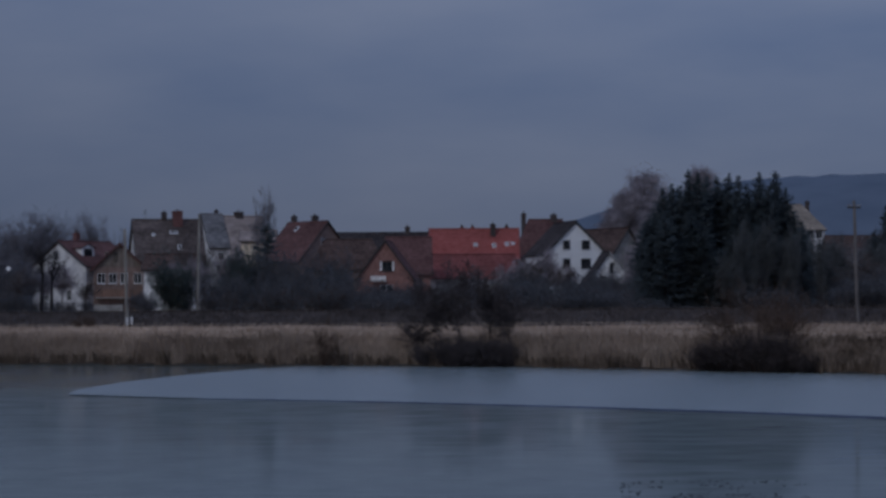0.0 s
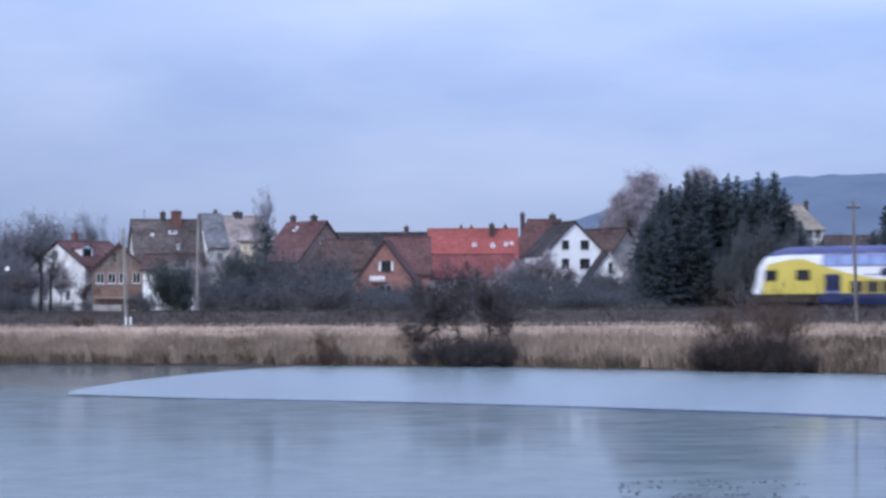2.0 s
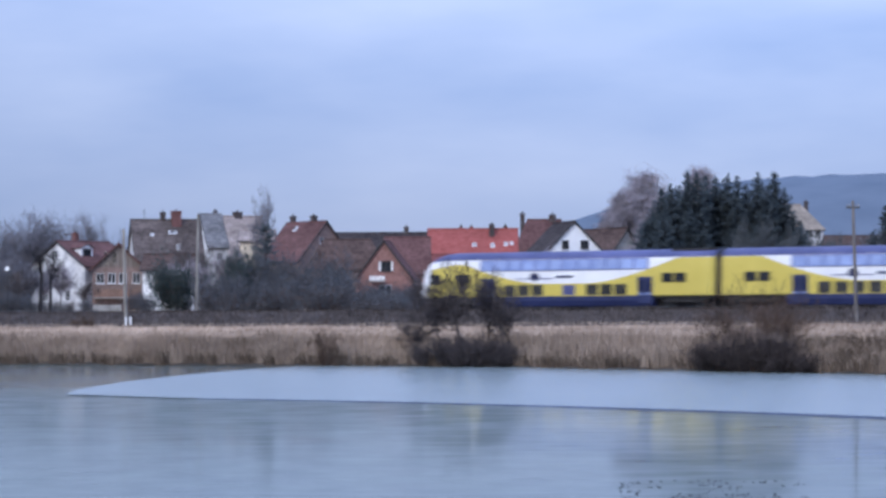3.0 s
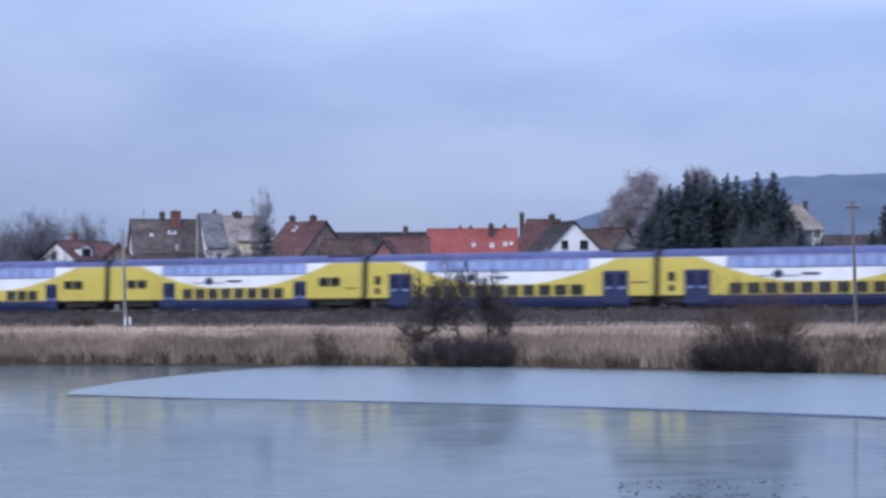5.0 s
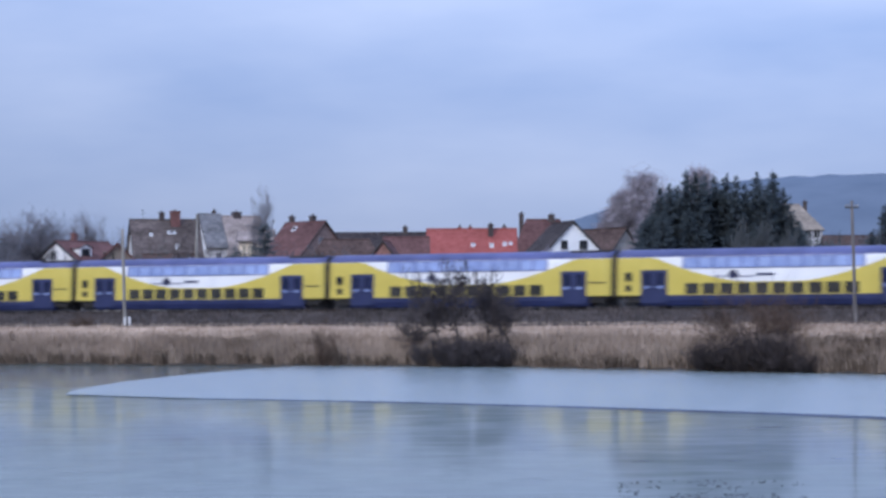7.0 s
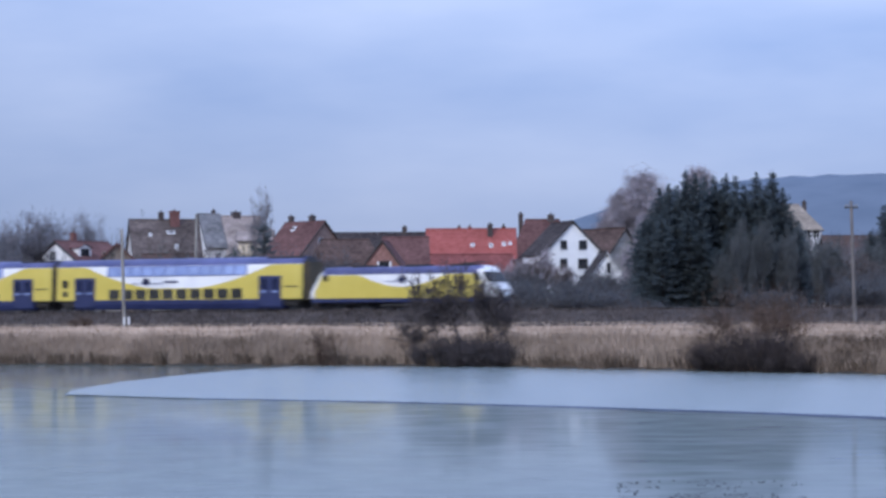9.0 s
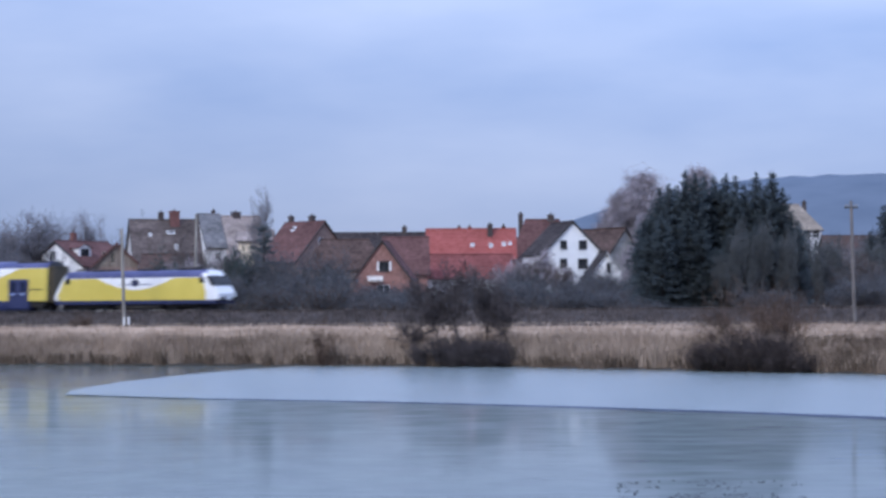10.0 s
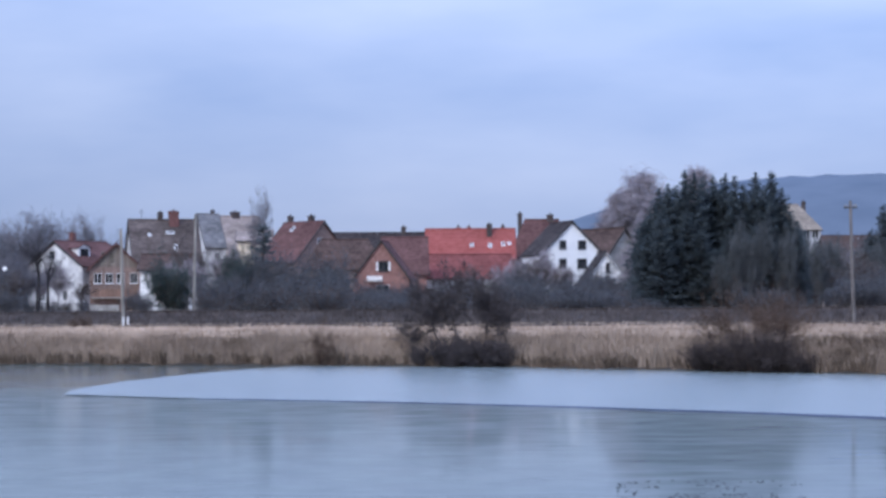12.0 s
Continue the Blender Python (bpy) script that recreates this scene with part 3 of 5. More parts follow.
def gangway(thing, x):
    part("gangway", boxed(x - 0.27, x + 0.27, -1.1, 1.1, 0.85, 4.1, bevel=0.05), M["rubber"], thing, "brown rubber gangway bellows")


def roof_gear(thing, x0, x1):
    part("roof_unit", boxed(x0, x1, -0.75, 0.75, 4.33, 4.60, bevel=0.05), M["train_dark"], thing, "dark roof equipment housing")


def coach_low(label):
    """Intermediate coach with wide doors over the bogie ends."""
    t = empty("railway_coach", Matrix(), label, "railway coach", "coaches of the train")
    coach_body(t, CAR_L, 13.4, 2.3, 24.5)
    upper_panes(t, 6.0, 20.8, 12)
    lower_panes(t, 6.15, 10, 1.455, 1.15)
    doors(t, 2.35, 4.6, 2.95)
    doors(t, 22.1, 24.35, 2.95)
    panel("end_window", 0.98, 1.55, 2.08, 2.78, M["glass_dark"], t, "dark narrow window")
    panel("end_window", 1.0, 1.52, 1.28, 1.78, M["rubber"], t, "small brown grille")
    panel("lettering_bar", 24.6, 26.0, 1.98, 2.06, M["train_dark"], t, "plain dark bar", out=0.006)
    emblem(t, 10.2, 2.55)
    gangway(t, CAR_L)
    roof_gear(t, 22.6, 26.3)
    return t


def coach_high(label):
    """Intermediate coach with windows in its high ends and narrow doors inside the bogies."""
    t = empty("railway_coach", Matrix(), label, "railway coach", "coaches of the train")
    coach_body(t, CAR_L, 13.5, 5.6, 21.3)
    upper_panes(t, 6.1, 20.9, 12)
    for k, x in enumerate((8.2, 9.55, 10.9, 12.25, 13.6, 14.95, 16.3, 17.65)):
        panel("lower_window", x, x + 1.05, 1.04, 1.90, M["coach_glass"], t, "dark lower window" if k == 0 else "")
    for x in (6.1, 19.7):
        doors(t, x, x + 1.3, 2.45)
    for x in (2.2, 3.35, 22.3, 23.4):
        panel("end_window", x, x + 0.95, 2.0, 2.72, M["glass_dark"], t, "dark high window")
    panel("lettering_bar", 24.9, 26.1, 1.75, 1.83, M["train_dark"], t, "plain dark bar", out=0.006)
    emblem(t, 11.0, 2.55)
    gangway(t, CAR_L)
    roof_gear(t, 22.8, 26.3)
    return t


def control_car():
    t = empty("control_car", Matrix(), "yellow and white double-deck control car with a slanted white cab", "railway coach", "coaches of the train")
    coach_body(t, HEAD_L, 13.6, 5.6, 21.4, nose=1.5)
    upper_panes(t, 6.05, 21.0, 12)
    for k, x in enumerate((8.2, 9.45, 10.7, 15.6, 16.85, 18.1)):
        panel("lower_window", x, x + 1.05, 1.04, 1.90, M["coach_glass"], t, "dark lower window" if k == 0 else "")
    panel("lower_window", 13.5, 14.6, 1.05, 1.86, M["train_roof"], t, "blue-grey blind window")
    for x in (6.15, 20.1):
        doors(t, x, x + 1.3, 2.45)
    panel("cab_side_window", 1.3, 2.3, 2.0, 2.8, M["glass_dark"], t, "dark cab side window", out=0.03)
    panel("end_window", 3.85, 5.0, 2.0, 2.8, M["glass_dark"], t, "dark high window")
    for x in (22.2, 23.3):
        panel("end_window", x, x + 0.95, 2.0, 2.72, M["glass_dark"], t, "dark high window")
    emblem(t, 11.0, 2.55)
    # windscreen and lamps in the slanted front
    bm = bmesh.new()
    prism(bm, [(0.44, 1.98), (0.98, 3.2), (1.10, 3.2), (0.60, 1.98)], "y", -0.98, 0.98)
    part("windscreen", bm, M["glass_dark"], t, "dark raked windscreen")
    for y in (-0.85, 0.85):
        bm = bmesh.new()
        tube(bm, (0.17, y, 1.35), (0.35, y, 1.35), 0.13, 0.13, 12)
        part("headlamp", bm, M["frame_white"], t, "round white headlamp")
    for y in (-0.88, 0.88):
        bm = bmesh.new()
        tube(bm, (-0.1, y, 1.05), (0.32, y, 1.05), 0.22, 0.10, 12)
        part("buffer", bm, M["train_dark"], t, "dark buffer")
    gangway(t, HEAD_L)
    roof_gear(t, 22.8, 26.6)
    return t


def locomotive():
    t = empty("locomotive", Matrix(), "yellow, white and blue electric locomotive with a white raked cab", "locomotive")
    L = LOCO_L
    bm = bmesh.new()
    xs = list(np.linspace(0.9, L - 0.9, 56))
    cols = []
    for x in xs:
        zs = min(2.88, 1.86 + 1.02 * min(1.0, (abs(x - 9.5) / 4.1) ** 1.8))
        lev = [0.95, 1.5, zs, 2.92, 3.25, 3.5, 3.58]
        side_pair = []
        for sgn in (-1, 1):
            col = []
            for z in lev:
                y = 1.46 if z < 2.6 else (1.46 - 0.12 * (z - 2.6) if z < 3.3 else (1.2 if z < 3.55 else 0.0))
                end = min(x - 0.9, L - 0.9 - x)
                slope = max(0.0, 1 - end / 1.4)
                dx = slope * (1.0 * max(0.0, (z - 1.6) / 2.0) ** 1.1 - 0.50 * (1 if z < 2.0 else max(0.0, 1 - (z - 2.0) / 1.5)))
                dx = dx if x < L / 2 else -dx
                nar = 1 - 0.14 * max(0.0, 1 - end / 1.0)
                col.append(bm.verts.new((x + dx, sgn * y * nar, z)))
            side_pair.append(col)
        cols.append(side_pair)
    for a, b in zip(cols, cols[1:]):
        cab = x_front(a) > L - 1.75 or x_front(a) < 0.8
        for sgn in (0, 1):
            for k in range(6):
                q = (a[sgn][k], b[sgn][k], b[sgn][k + 1], a[sgn][k + 1])
                f = bm.faces.new(q if sgn == 0 else q[::-1])
                f.material_index = (0, 0, 1, 2, 2, 2)[k]
                if cab and k < 4:
                    f.material_index = 1
                f.smooth = True
    for ring in (cols[0], cols[-1]):
        for k in range(6):
            try:
                f = bm.faces.new((ring[0][k], ring[0][k + 1], ring[1][k + 1], ring[1][k]))
                f.material_index = 1
            except ValueError:
                pass
    bmesh.ops.remove_doubles(bm, verts=bm.verts[:], dist=0.0005)
    bmesh.ops.recalc_face_normals(bm, faces=bm.faces[:])
    part("body", bm, [M["train_yellow"], M["train_white"], M["train_roof"]], t, "yellow shell with white wedge and blue roof")
    part("frame_skirt", boxed(0.6, L - 0.6, -1.42, 1.42, 0.62, 0.97, bevel=0.05), M["train_blue"], t, "dark blue frame skirt")
    for c in (4.4, L - 4.4):
        bogie(t, c)
    part("pipework", boxed(0.9, L - 0.9, -0.62, 0.62, 0.12, 0.66, bevel=0.04), M["train_dark"], t, "grimy pipes and tanks under the floor")
    part("transformer", boxed(7.3, 12.1, -1.2, 1.2, 0.25, 0.7, bevel=0.05), M["train_dark"], t, "dark underslung transformer")
    for x0 in (1.75, L - 2.3):
        panel("cab_side_window", x0, x0 + 0.5, 2.42, 2.9, M["glass_dark"], t, "dark cab side window", out=0.02, yw=1.46)
    bm = bmesh.new()
    prism(bm, [(L - 0.80, 2.2), (L - 1.35, 3.05), (L - 1.65, 3.0), (L - 1.2, 2.2)], "y", -1.36, 1.36)
    part("windscreen", bm, M["glass_dark"], t, "dark raked windscreen")
    for y in (-0.9, 0.9):
        for x, e in ((0.05, 0.5), (L - 0.05, L - 0.5)):
            bm = bmesh.new()
            tube(bm, (x, y, 1.05), (e, y, 1.05), 0.2, 0.1, 12)
            part("buffer", bm, M["train_dark"], t, "dark buffer")
        bm = bmesh.new()
        tube(bm, (L - 0.56, y * 0.85, 1.5), (L - 0.36, y * 0.85, 1.5), 0.14, 0.12, 12)
        part("headlamp", bm, M["frame_white"], t, "round white headlamp")
    emblem(t, 9.5, 2.5, bar=False, yw=1.462)
    for x0 in (4.2, 9.2, 13.6):
        part("roof_box", boxed(x0, x0 + 2.2, -0.7, 0.7, 3.5, 3.72, bevel=0.05), M["train_dark"], t, "dark roof equipment box")
    for c in (3.2, L - 3.4):
        bm = bmesh.new()
        for y in (-0.5, 0.5):
            tube(bm, (c - 0.9, y, 3.72), (c + 0.9, y * 0.6, 3.86), 0.035, 0.03, 6)
        tube(bm, (c + 0.9, -0.75, 3.88), (c + 0.9, 0.75, 3.88), 0.035, 0.035, 6)
        tube(bm, (c - 0.9, -0.6, 3.66), (c - 0.9, 0.6, 3.66), 0.05, 0.05, 6)
        part("pantograph", bm, M["dark_iron"], t, "folded dark pantograph")
    return t


def build_train():
    cars = [(control_car(), 0.0), (coach_high("yellow and white double-deck coach with narrow blue doors"), HEAD_L)]
    first = coach_low("yellow and white double-deck coach with wide blue doors")
    cars.append((first, HEAD_L + CAR_L))
    for i in range(2, 5):
        cars.append((copy_thing(first, Matrix()), HEAD_L + CAR_L * i))
    cars.append((locomotive(), HEAD_L + CAR_L * 5 + 0.1))
    return cars


TRAIN = build_train()


def motions():
    """The train runs to the left along the line, slowing a little."""
    for car, back in TRAIN:
        rows = []
        for i in range(25):
            t = i * 0.5
            u = t - 0.02 * (i % 2)
            s = 88.25 - 0.4 * max(0.0, min(1.0, 3.0 - t)) - 30.905 * u + 0.1894 * u * u + back
            rows.append((t, Matrix.Translation(at_track(s, 0, RAIL_Z)) @ Matrix.Rotation(TURN, 4, "Z")))
        walk(car, rows)


# ---------------------------------------------------------------- houses


def window(parent, m, w, h, mat="frame_white", shutters=False):
    """A framed window on a wall; m: its centre on the wall's face, x along the wall, -y out of it."""
    bm = bmesh.new()
    t = 0.07
    for a, b, c, d in ((-w / 2 - t, -w / 2, -h / 2 - t, h / 2 + t), (w / 2, w / 2 + t, -h / 2 - t, h / 2 + t), (-w / 2, w / 2, h / 2, h / 2 + t), (-w / 2, w / 2, -h / 2 - t, -h / 2)):
        box(bm, a, b, -0.06, 0.02, c, d)
    box(bm, -0.035, 0.035, -0.05, 0.0, -h / 2, h / 2)
    box(bm, -w / 2 - 0.15, w / 2 + 0.15, -0.14, 0.02, -h / 2 - t - 0.06, -h / 2 - t)
    win = part("window", bm, M[mat], parent, "", m)
    part("pane", boxed(-w / 2, w / 2, -0.03, -0.005, -h / 2, h / 2), M["glass_dark"], win)
    if shutters:
        for x in (-w / 2 - 0.24, w / 2 + 0.24):
            part("shutter", boxed(x - 0.14, x + 0.14, -0.09, -0.02, -h / 2, h / 2, bevel=0.02), M["frame_white"], win, "pale shutter")
    return win


def house(label, x, y, turn, length, width, eave, ridge, wall, roof, z0=None, over=0.35, hip=0.0, gable_wins=(), side_wins=(), chimneys=(), skylights=(), back_wins=(), barge="lead_trim", barge_other=None, win_frame="frame_white", wall_gable=None):
    """A gabled house. Local x runs along the ridge, the gable end at +x, the long front at -y; (x, y) is the middle of the plan.
    Heights are above the sea of the scene. gable_wins: (y, z, w, h) on the +x gable; side_wins: (x, z, w, h) on the front."""
    z0 = land_z(x, y) - 0.3 if z0 is None else z0
    t = empty("house", pose(x, y, 0, 0, 0, turn), label, "house", "village houses")
    hl, hw = length / 2, width / 2
    bm = bmesh.new()
    if hip:
        box(bm, -hl, hl, -hw, hw, z0, eave)
    else:
        prism(bm, [(-hw, z0), (hw, z0), (hw, eave), (0, ridge - 0.12), (-hw, eave)], "x", -hl, hl)
    part("wall", bm, M[wall], t)
    if wall_gable:
        k = 0.10
        bm = bmesh.new()
        prism(bm, [(-hw * (1 - k), eave + (ridge - eave) * k * 0.5), (hw * (1 - k), eave + (ridge - eave) * k * 0.5), (0, ridge - 0.45)], "x", hl - 0.01, hl + 0.05)
        part("gable_cladding", bm, M[wall_gable], t, "boarded gable")
    slope = (ridge - eave) / hw
    th = 0.22
    for sgn in (-1, 1):
        bm = bmesh.new()
        ye, ze = sgn * (hw + over), eave - over * slope
        if hip:
            a = [(-hl - over, ye, ze), (hl + over, ye, ze), (hl - hip, 0, ridge), (-hl + hip, 0, ridge)]
            lo = [bm.verts.new(p) for p in a]
            up = [bm.verts.new((p[0], p[1], p[2] + th)) for p in a]
            bm.faces.new(lo)
            bm.faces.new(up[::-1])
            for i in range(4):
                bm.faces.new((lo[i], lo[(i + 1) % 4], up[(i + 1) % 4], up[i]))
            bmesh.ops.recalc_face_normals(bm, faces=bm.faces[:])
        else:
            prism(bm, [(ye, ze), (0, ridge), (0, ridge + th), (ye, ze + th)], "x", -hl - over, hl + over)
        part("roof_slope", bm, M[roof], t, "tiled roof slope")
        if not hip:
            for e in (-hl - over - 0.03, hl + over - 0.03):
                bm = bmesh.new()
                prism(bm, [(ye, ze - 0.06), (0, ridge - 0.06), (0, ridge + th + 0.03), (ye, ze + th + 0.03)], "x", e, e + 0.06)
                part("barge_board", bm, M[barge_other if barge_other and sgn > 0 else barge], t, "barge board")
        bm = bmesh.new()
        gy = sgn * (hw + over + 0.05)
        tube(bm, (-hl - over, gy, ze + 0.02), (hl + over, gy, ze + 0.02), 0.07, 0.07, 8)
        part("gutter", bm, M["dark_iron"], t, "dark gutter")
    if hip:
        for sgn in (-1, 1):
            bm = bmesh.new()
            a = [(sgn * (hl + over), -hw - over, eave - over * slope), (sgn * (hl + over), hw + over, eave - over * slope), (sgn * (hl - hip), 0, ridge)]
            lo = [bm.verts.new(p) for p in a]
            up = [bm.verts.new((p[0], p[1], p[2] + th)) for p in a]
            bm.faces.new(lo)
            bm.faces.new(up[::-1])
            for i in range(3):
                bm.faces.new((lo[i], lo[(i + 1) % 3], up[(i + 1) % 3], up[i]))
            bmesh.ops.recalc_face_normals(bm, faces=bm.faces[:])
            part("hip_slope", bm, M[roof], t, "tiled hip")
    bm = bmesh.new()
    tube(bm, (-hl - (over if not hip else -hip), 0, ridge + th), (hl + (over if not hip else -hip), 0, ridge + th), 0.13, 0.13, 8)
    part("ridge_tiles", bm, M[roof], t)
    for wy, wz, w, h in gable_wins:
        window(t, Matrix.Translation((hl + 0.02 + (0.05 if wall_gable else 0), wy, wz)) @ Matrix.Rotation(math.pi / 2, 4, "Z"), w, h, win_frame)
    for wy, wz, w, h in back_wins:
        window(t, Matrix.Translation((-hl - 0.02, wy, wz)) @ Matrix.Rotation(-math.pi / 2, 4, "Z"), w, h, win_frame)
    for wx, wz, w, h in side_wins:
        window(t, Matrix.Translation((wx, -hw - 0.02, wz)), w, h, win_frame)
    for cx, cy, w, top, mat in chimneys:
        base = eave
        ch = part("chimney", box(boxed(cx - w / 2, cx + w / 2, cy - w / 2, cy + w / 2, base, top), cx - w / 2 - 0.08, cx + w / 2 + 0.08, cy - w / 2 - 0.08, cy + w / 2 + 0.08, top - 0.25, top - 0.1), M[mat], t, "brick chimney")
        bm = bmesh.new()
        tube(bm, (cx, cy, top - 0.02), (cx, cy, top + 0.3), 0.13, 0.11, 8)
        part("chimney_pot", bm, M["chimney_dark"], ch)
    for sx, sy, w, h in skylights:
        ang = math.atan(slope)
        sk = part("skylight", boxed(-w / 2, w / 2, -h / 2, h / 2, 0.0, 0.1, bevel=0.02), M["frame_white"], t, "pale roof window", Matrix.Translation((sx, -sy, ridge - sy * slope + th)) @ Matrix.Rotation(ang, 4, "X"))
        part("pane", boxed(-w / 2 + 0.16, w / 2 - 0.16, -h / 2 + 0.16, h / 2 - 0.16, 0.08, 0.12), M["glass_dark"], sk)
    return t


def balcony(parent, m, w, mat, high=1.05):
    bm = bmesh.new()
    box(bm, -w / 2, w / 2, -1.2, 0.0, -0.12, 0.05)
    b = part("balcony", bm, M["concrete"], parent, "", m)
    n = int(w / 0.28)
    for i in range(n):
        x = -w / 2 + (i + 0.5) * w / n
        part("balcony_board", boxed(x - 0.12, x + 0.12, -1.22, -1.17, 0.05, high), M[mat], b)
    part("handrail", boxed(-w / 2, w / 2, -1.27, -1.12, high, high + 0.09), M[mat], b)
    return b


def dormer(parent, x, y, w, low, eave, top):
    """A small gabled dormer in the front slope; y: its front face."""
    h = w / 2
    bm = bmesh.new()
    prism(bm, [(x - h, low), (x + h, low), (x + h, eave), (x, top - 0.05), (x - h, eave)], "y", y, y + 3.2)
    body = part("dormer", bm, M["white_plaster"], parent, "white dormer with a small tiled roof")
    for sgn in (-1, 1):
        bm = bmesh.new()
        prism(bm, [(x, top), (x + sgn * (h + 0.25), eave - 0.12), (x + sgn * (h + 0.25), eave + 0.02), (x, top + 0.14)], "y", y - 0.25, y + 3.3)
        part("dormer_roof", bm, M["roof_rust"], body)
    part("dormer_pane", boxed(x - h + 0.3, x + h - 0.3, y - 0.03, y + 0.02, low + 0.35, eave - 0.15), M["glass_dark"], body)


def build_village():
    # far left
    t = house("white rendered house with a rust-red tiled roof", -52.9, 375, 50, 9.8, 11.6, 10.0, 13.5, "worn_plaster", "roof_rust",
          side_wins=((-2.8, 8.6, 1.0, 1.3), (0.2, 8.6, 1.0, 1.3), (-2.8, 5.8, 1.0, 1.3), (0.4, 5.8, 1.0, 1.3)), back_wins=((4.6, 8.6, 1.1, 1.9), (1.2, 8.8, 1.0, 1.4), (0.6, 11.6, 1.2, 1.3), (-1.4, 8.8, 1.0, 1.4), (2.6, 5.8, 1.0, 1.4), (-2.2, 5.8, 1.0, 1.4)), chimneys=((-1.0, 0.6, 0.7, 15.0, "chimney_red"),))
    dormer(t, -2.6, -3.7, 2.2, 10.9, 12.7, 13.2)
    t = house("brick house with a boarded gable, timber balcony and row of windows", -46.4, 364, -82, 8.0, 7.3, 9.5, 12.9, "dull_brick", "roof_rust", over=0.5,
              gable_wins=((-2.55, 8.1, 0.95, 1.35), (-0.95, 8.1, 0.95, 1.35), (0.6, 8.1, 0.95, 1.35), (2.5, 8.1, 0.95, 1.35)), wall_gable="timber", barge="roof_rust")
    for y in (-1.7, -0.5):
        window(t, Matrix.Translation((4.02, y, 11.0)) @ Matrix.Rotation(math.pi / 2, 4, "Z"), 0.5, 1.5, mat="pale_boards")
    balcony(t, Matrix.Translation((4.02, -0.2, 5.4)) @ Matrix.Rotation(math.pi / 2, 4, "Z"), 6.4, "timber_orange")
    house("bright white rendered cottage with a brown roof", -38.3, 358, -2, 7.0, 6.0, 9.2, 11.2, "white_plaster", "roof_brown",
          side_wins=((1.2, 8.0, 0.9, 1.2), (-0.6, 6.0, 0.9, 1.2)))
    house("tall house with a dark brown tiled roof and chimneys", -44.9, 412, 14, 10.6, 10.0, 11.7, 18.0, "grey_plaster", "roof_umber",
          chimneys=((-0.4, 0.2, 0.8, 19.4, "chimney_dark"), (1.7, -0.2, 1.5, 19.6, "chimney_red")), skylights=((0.9, 1.7, 1.3, 0.6), (1.6, 3.6, 0.6, 1.1), (-2.4, 2.0, 0.5, 0.6)))
    mast = new("antenna")
    mast.matrix_world = pose(-48.4, 412.5, 18.0)
    tagged(mast, "thin dark television antenna on a house roof", "antenna")
    bm = bmesh.new()
    tube(bm, (0, 0, -0.4), (0, 0, 1.9), 0.035, 0.03, 6)
    part("mast", bm, M["dark_iron"], mast)
    for z, w in ((1.2, 0.9), (1.5, 0.7), (1.8, 0.5)):
        bm = bmesh.new()
        tube(bm, (-w / 2, 0, z), (w / 2, 0, z), 0.02, 0.02, 6)
        part("element", bm, M["dark_iron"], mast)
    house("house with a weathered greyish tiled roof", -36.6, 444, 20, 9.4, 10.0, 12.4, 19.7, "grey_plaster", "roof_grey",
          chimneys=((0.8, 0.4, 1.4, 20.7, "chimney_dark"), (-3.2, 0.3, 0.6, 20.9, "chimney_dark")), skylights=((-3.0, 3.4, 0.8, 1.2),))
    house("cream rendered cottage half hidden by a spruce", -31.0, 424, 0, 5.4, 6.0, 15.0, 16.6, "cream_plaster", "roof_grey")
    house("narrow house with a steep grey slate roof and pale walls", -39.4, 431, 24, 3.4, 8.0, 14.2, 19.6, "worn_plaster", "roof_lead", over=0.25,
          side_wins=((0.2, 12.6, 0.9, 1.2),))
    # middle
    house("brown brick house with a rust-brown roof and two chimneys", -21.8, 404, -50, 10.0, 11.0, 11.2, 17.2, "dull_brick", "roof_rust",
          gable_wins=((-0.8, 14.0, 0.7, 1.5),), chimneys=((-4.4, 0.6, 0.7, 18.5, "chimney_dark"), (1.2, 0.5, 0.8, 18.4, "chimney_dark")), skylights=((-1.6, 1.0, 0.8, 1.0),))
    house("long house with a low dark slate roof", -10.4, 428, 0, 17.0, 9.0, 12.0, 16.2, "dull_brick", "roof_dark",
          chimneys=((3.9, 0.2, 0.8, 17.4, "chimney_dark"),), skylights=((-5.0, 1.6, 0.7, 0.8), (-3.2, 1.6, 0.9, 0.8)))
    house("low house with a hipped dark brown roof", -14.6, 382, 0, 11.5, 9.0, 9.6, 13.8, "dull_brick", "roof_brown", hip=2.2)
    house("brick house with a rust-red roof behind a gabled cottage", -5.6, 376, 2, 6.2, 9.0, 8.8, 13.9, "brick", "roof_rust")
    t = house("orange brick cottage with a broad gable and one wide window", -8.0, 354, -95, 9.0, 7.6, 7.7, 12.75, "brick", "roof_rust", over=0.3,
          gable_wins=((0.2, 6.2, 1.6, 1.2),))
    side = Matrix.Rotation(math.pi / 2, 4, "Z")
    window(t, Matrix.Translation((4.52, 0.3, 9.4)) @ side, 1.2, 1.25, mat="lead_trim", shutters=True)
    balcony(t, Matrix.Translation((4.51, -0.8, 7.4)) @ side, 2.1, "frame_white", high=0.55)
    house("large house with a bright red tiled roof", 4.2, 393, 0, 13.2, 9.0, 11.2, 15.6, "brick", "roof_red",
          chimneys=((2.9, -0.9, 0.8, 16.5, "chimney_dark"), (-1.8, 0.3, 0.5, 16.2, "chimney_red"), (-0.2, 0.3, 0.5, 16.2, "chimney_red"), (5.0, 0.3, 0.5, 16.3, "chimney_dark")),
          skylights=((0.2, 2.6, 0.6, 0.8), (3.0, 2.7, 0.6, 0.9), (5.0, 2.5, 0.6, 0.8), (5.9, 2.4, 0.5, 0.6)))
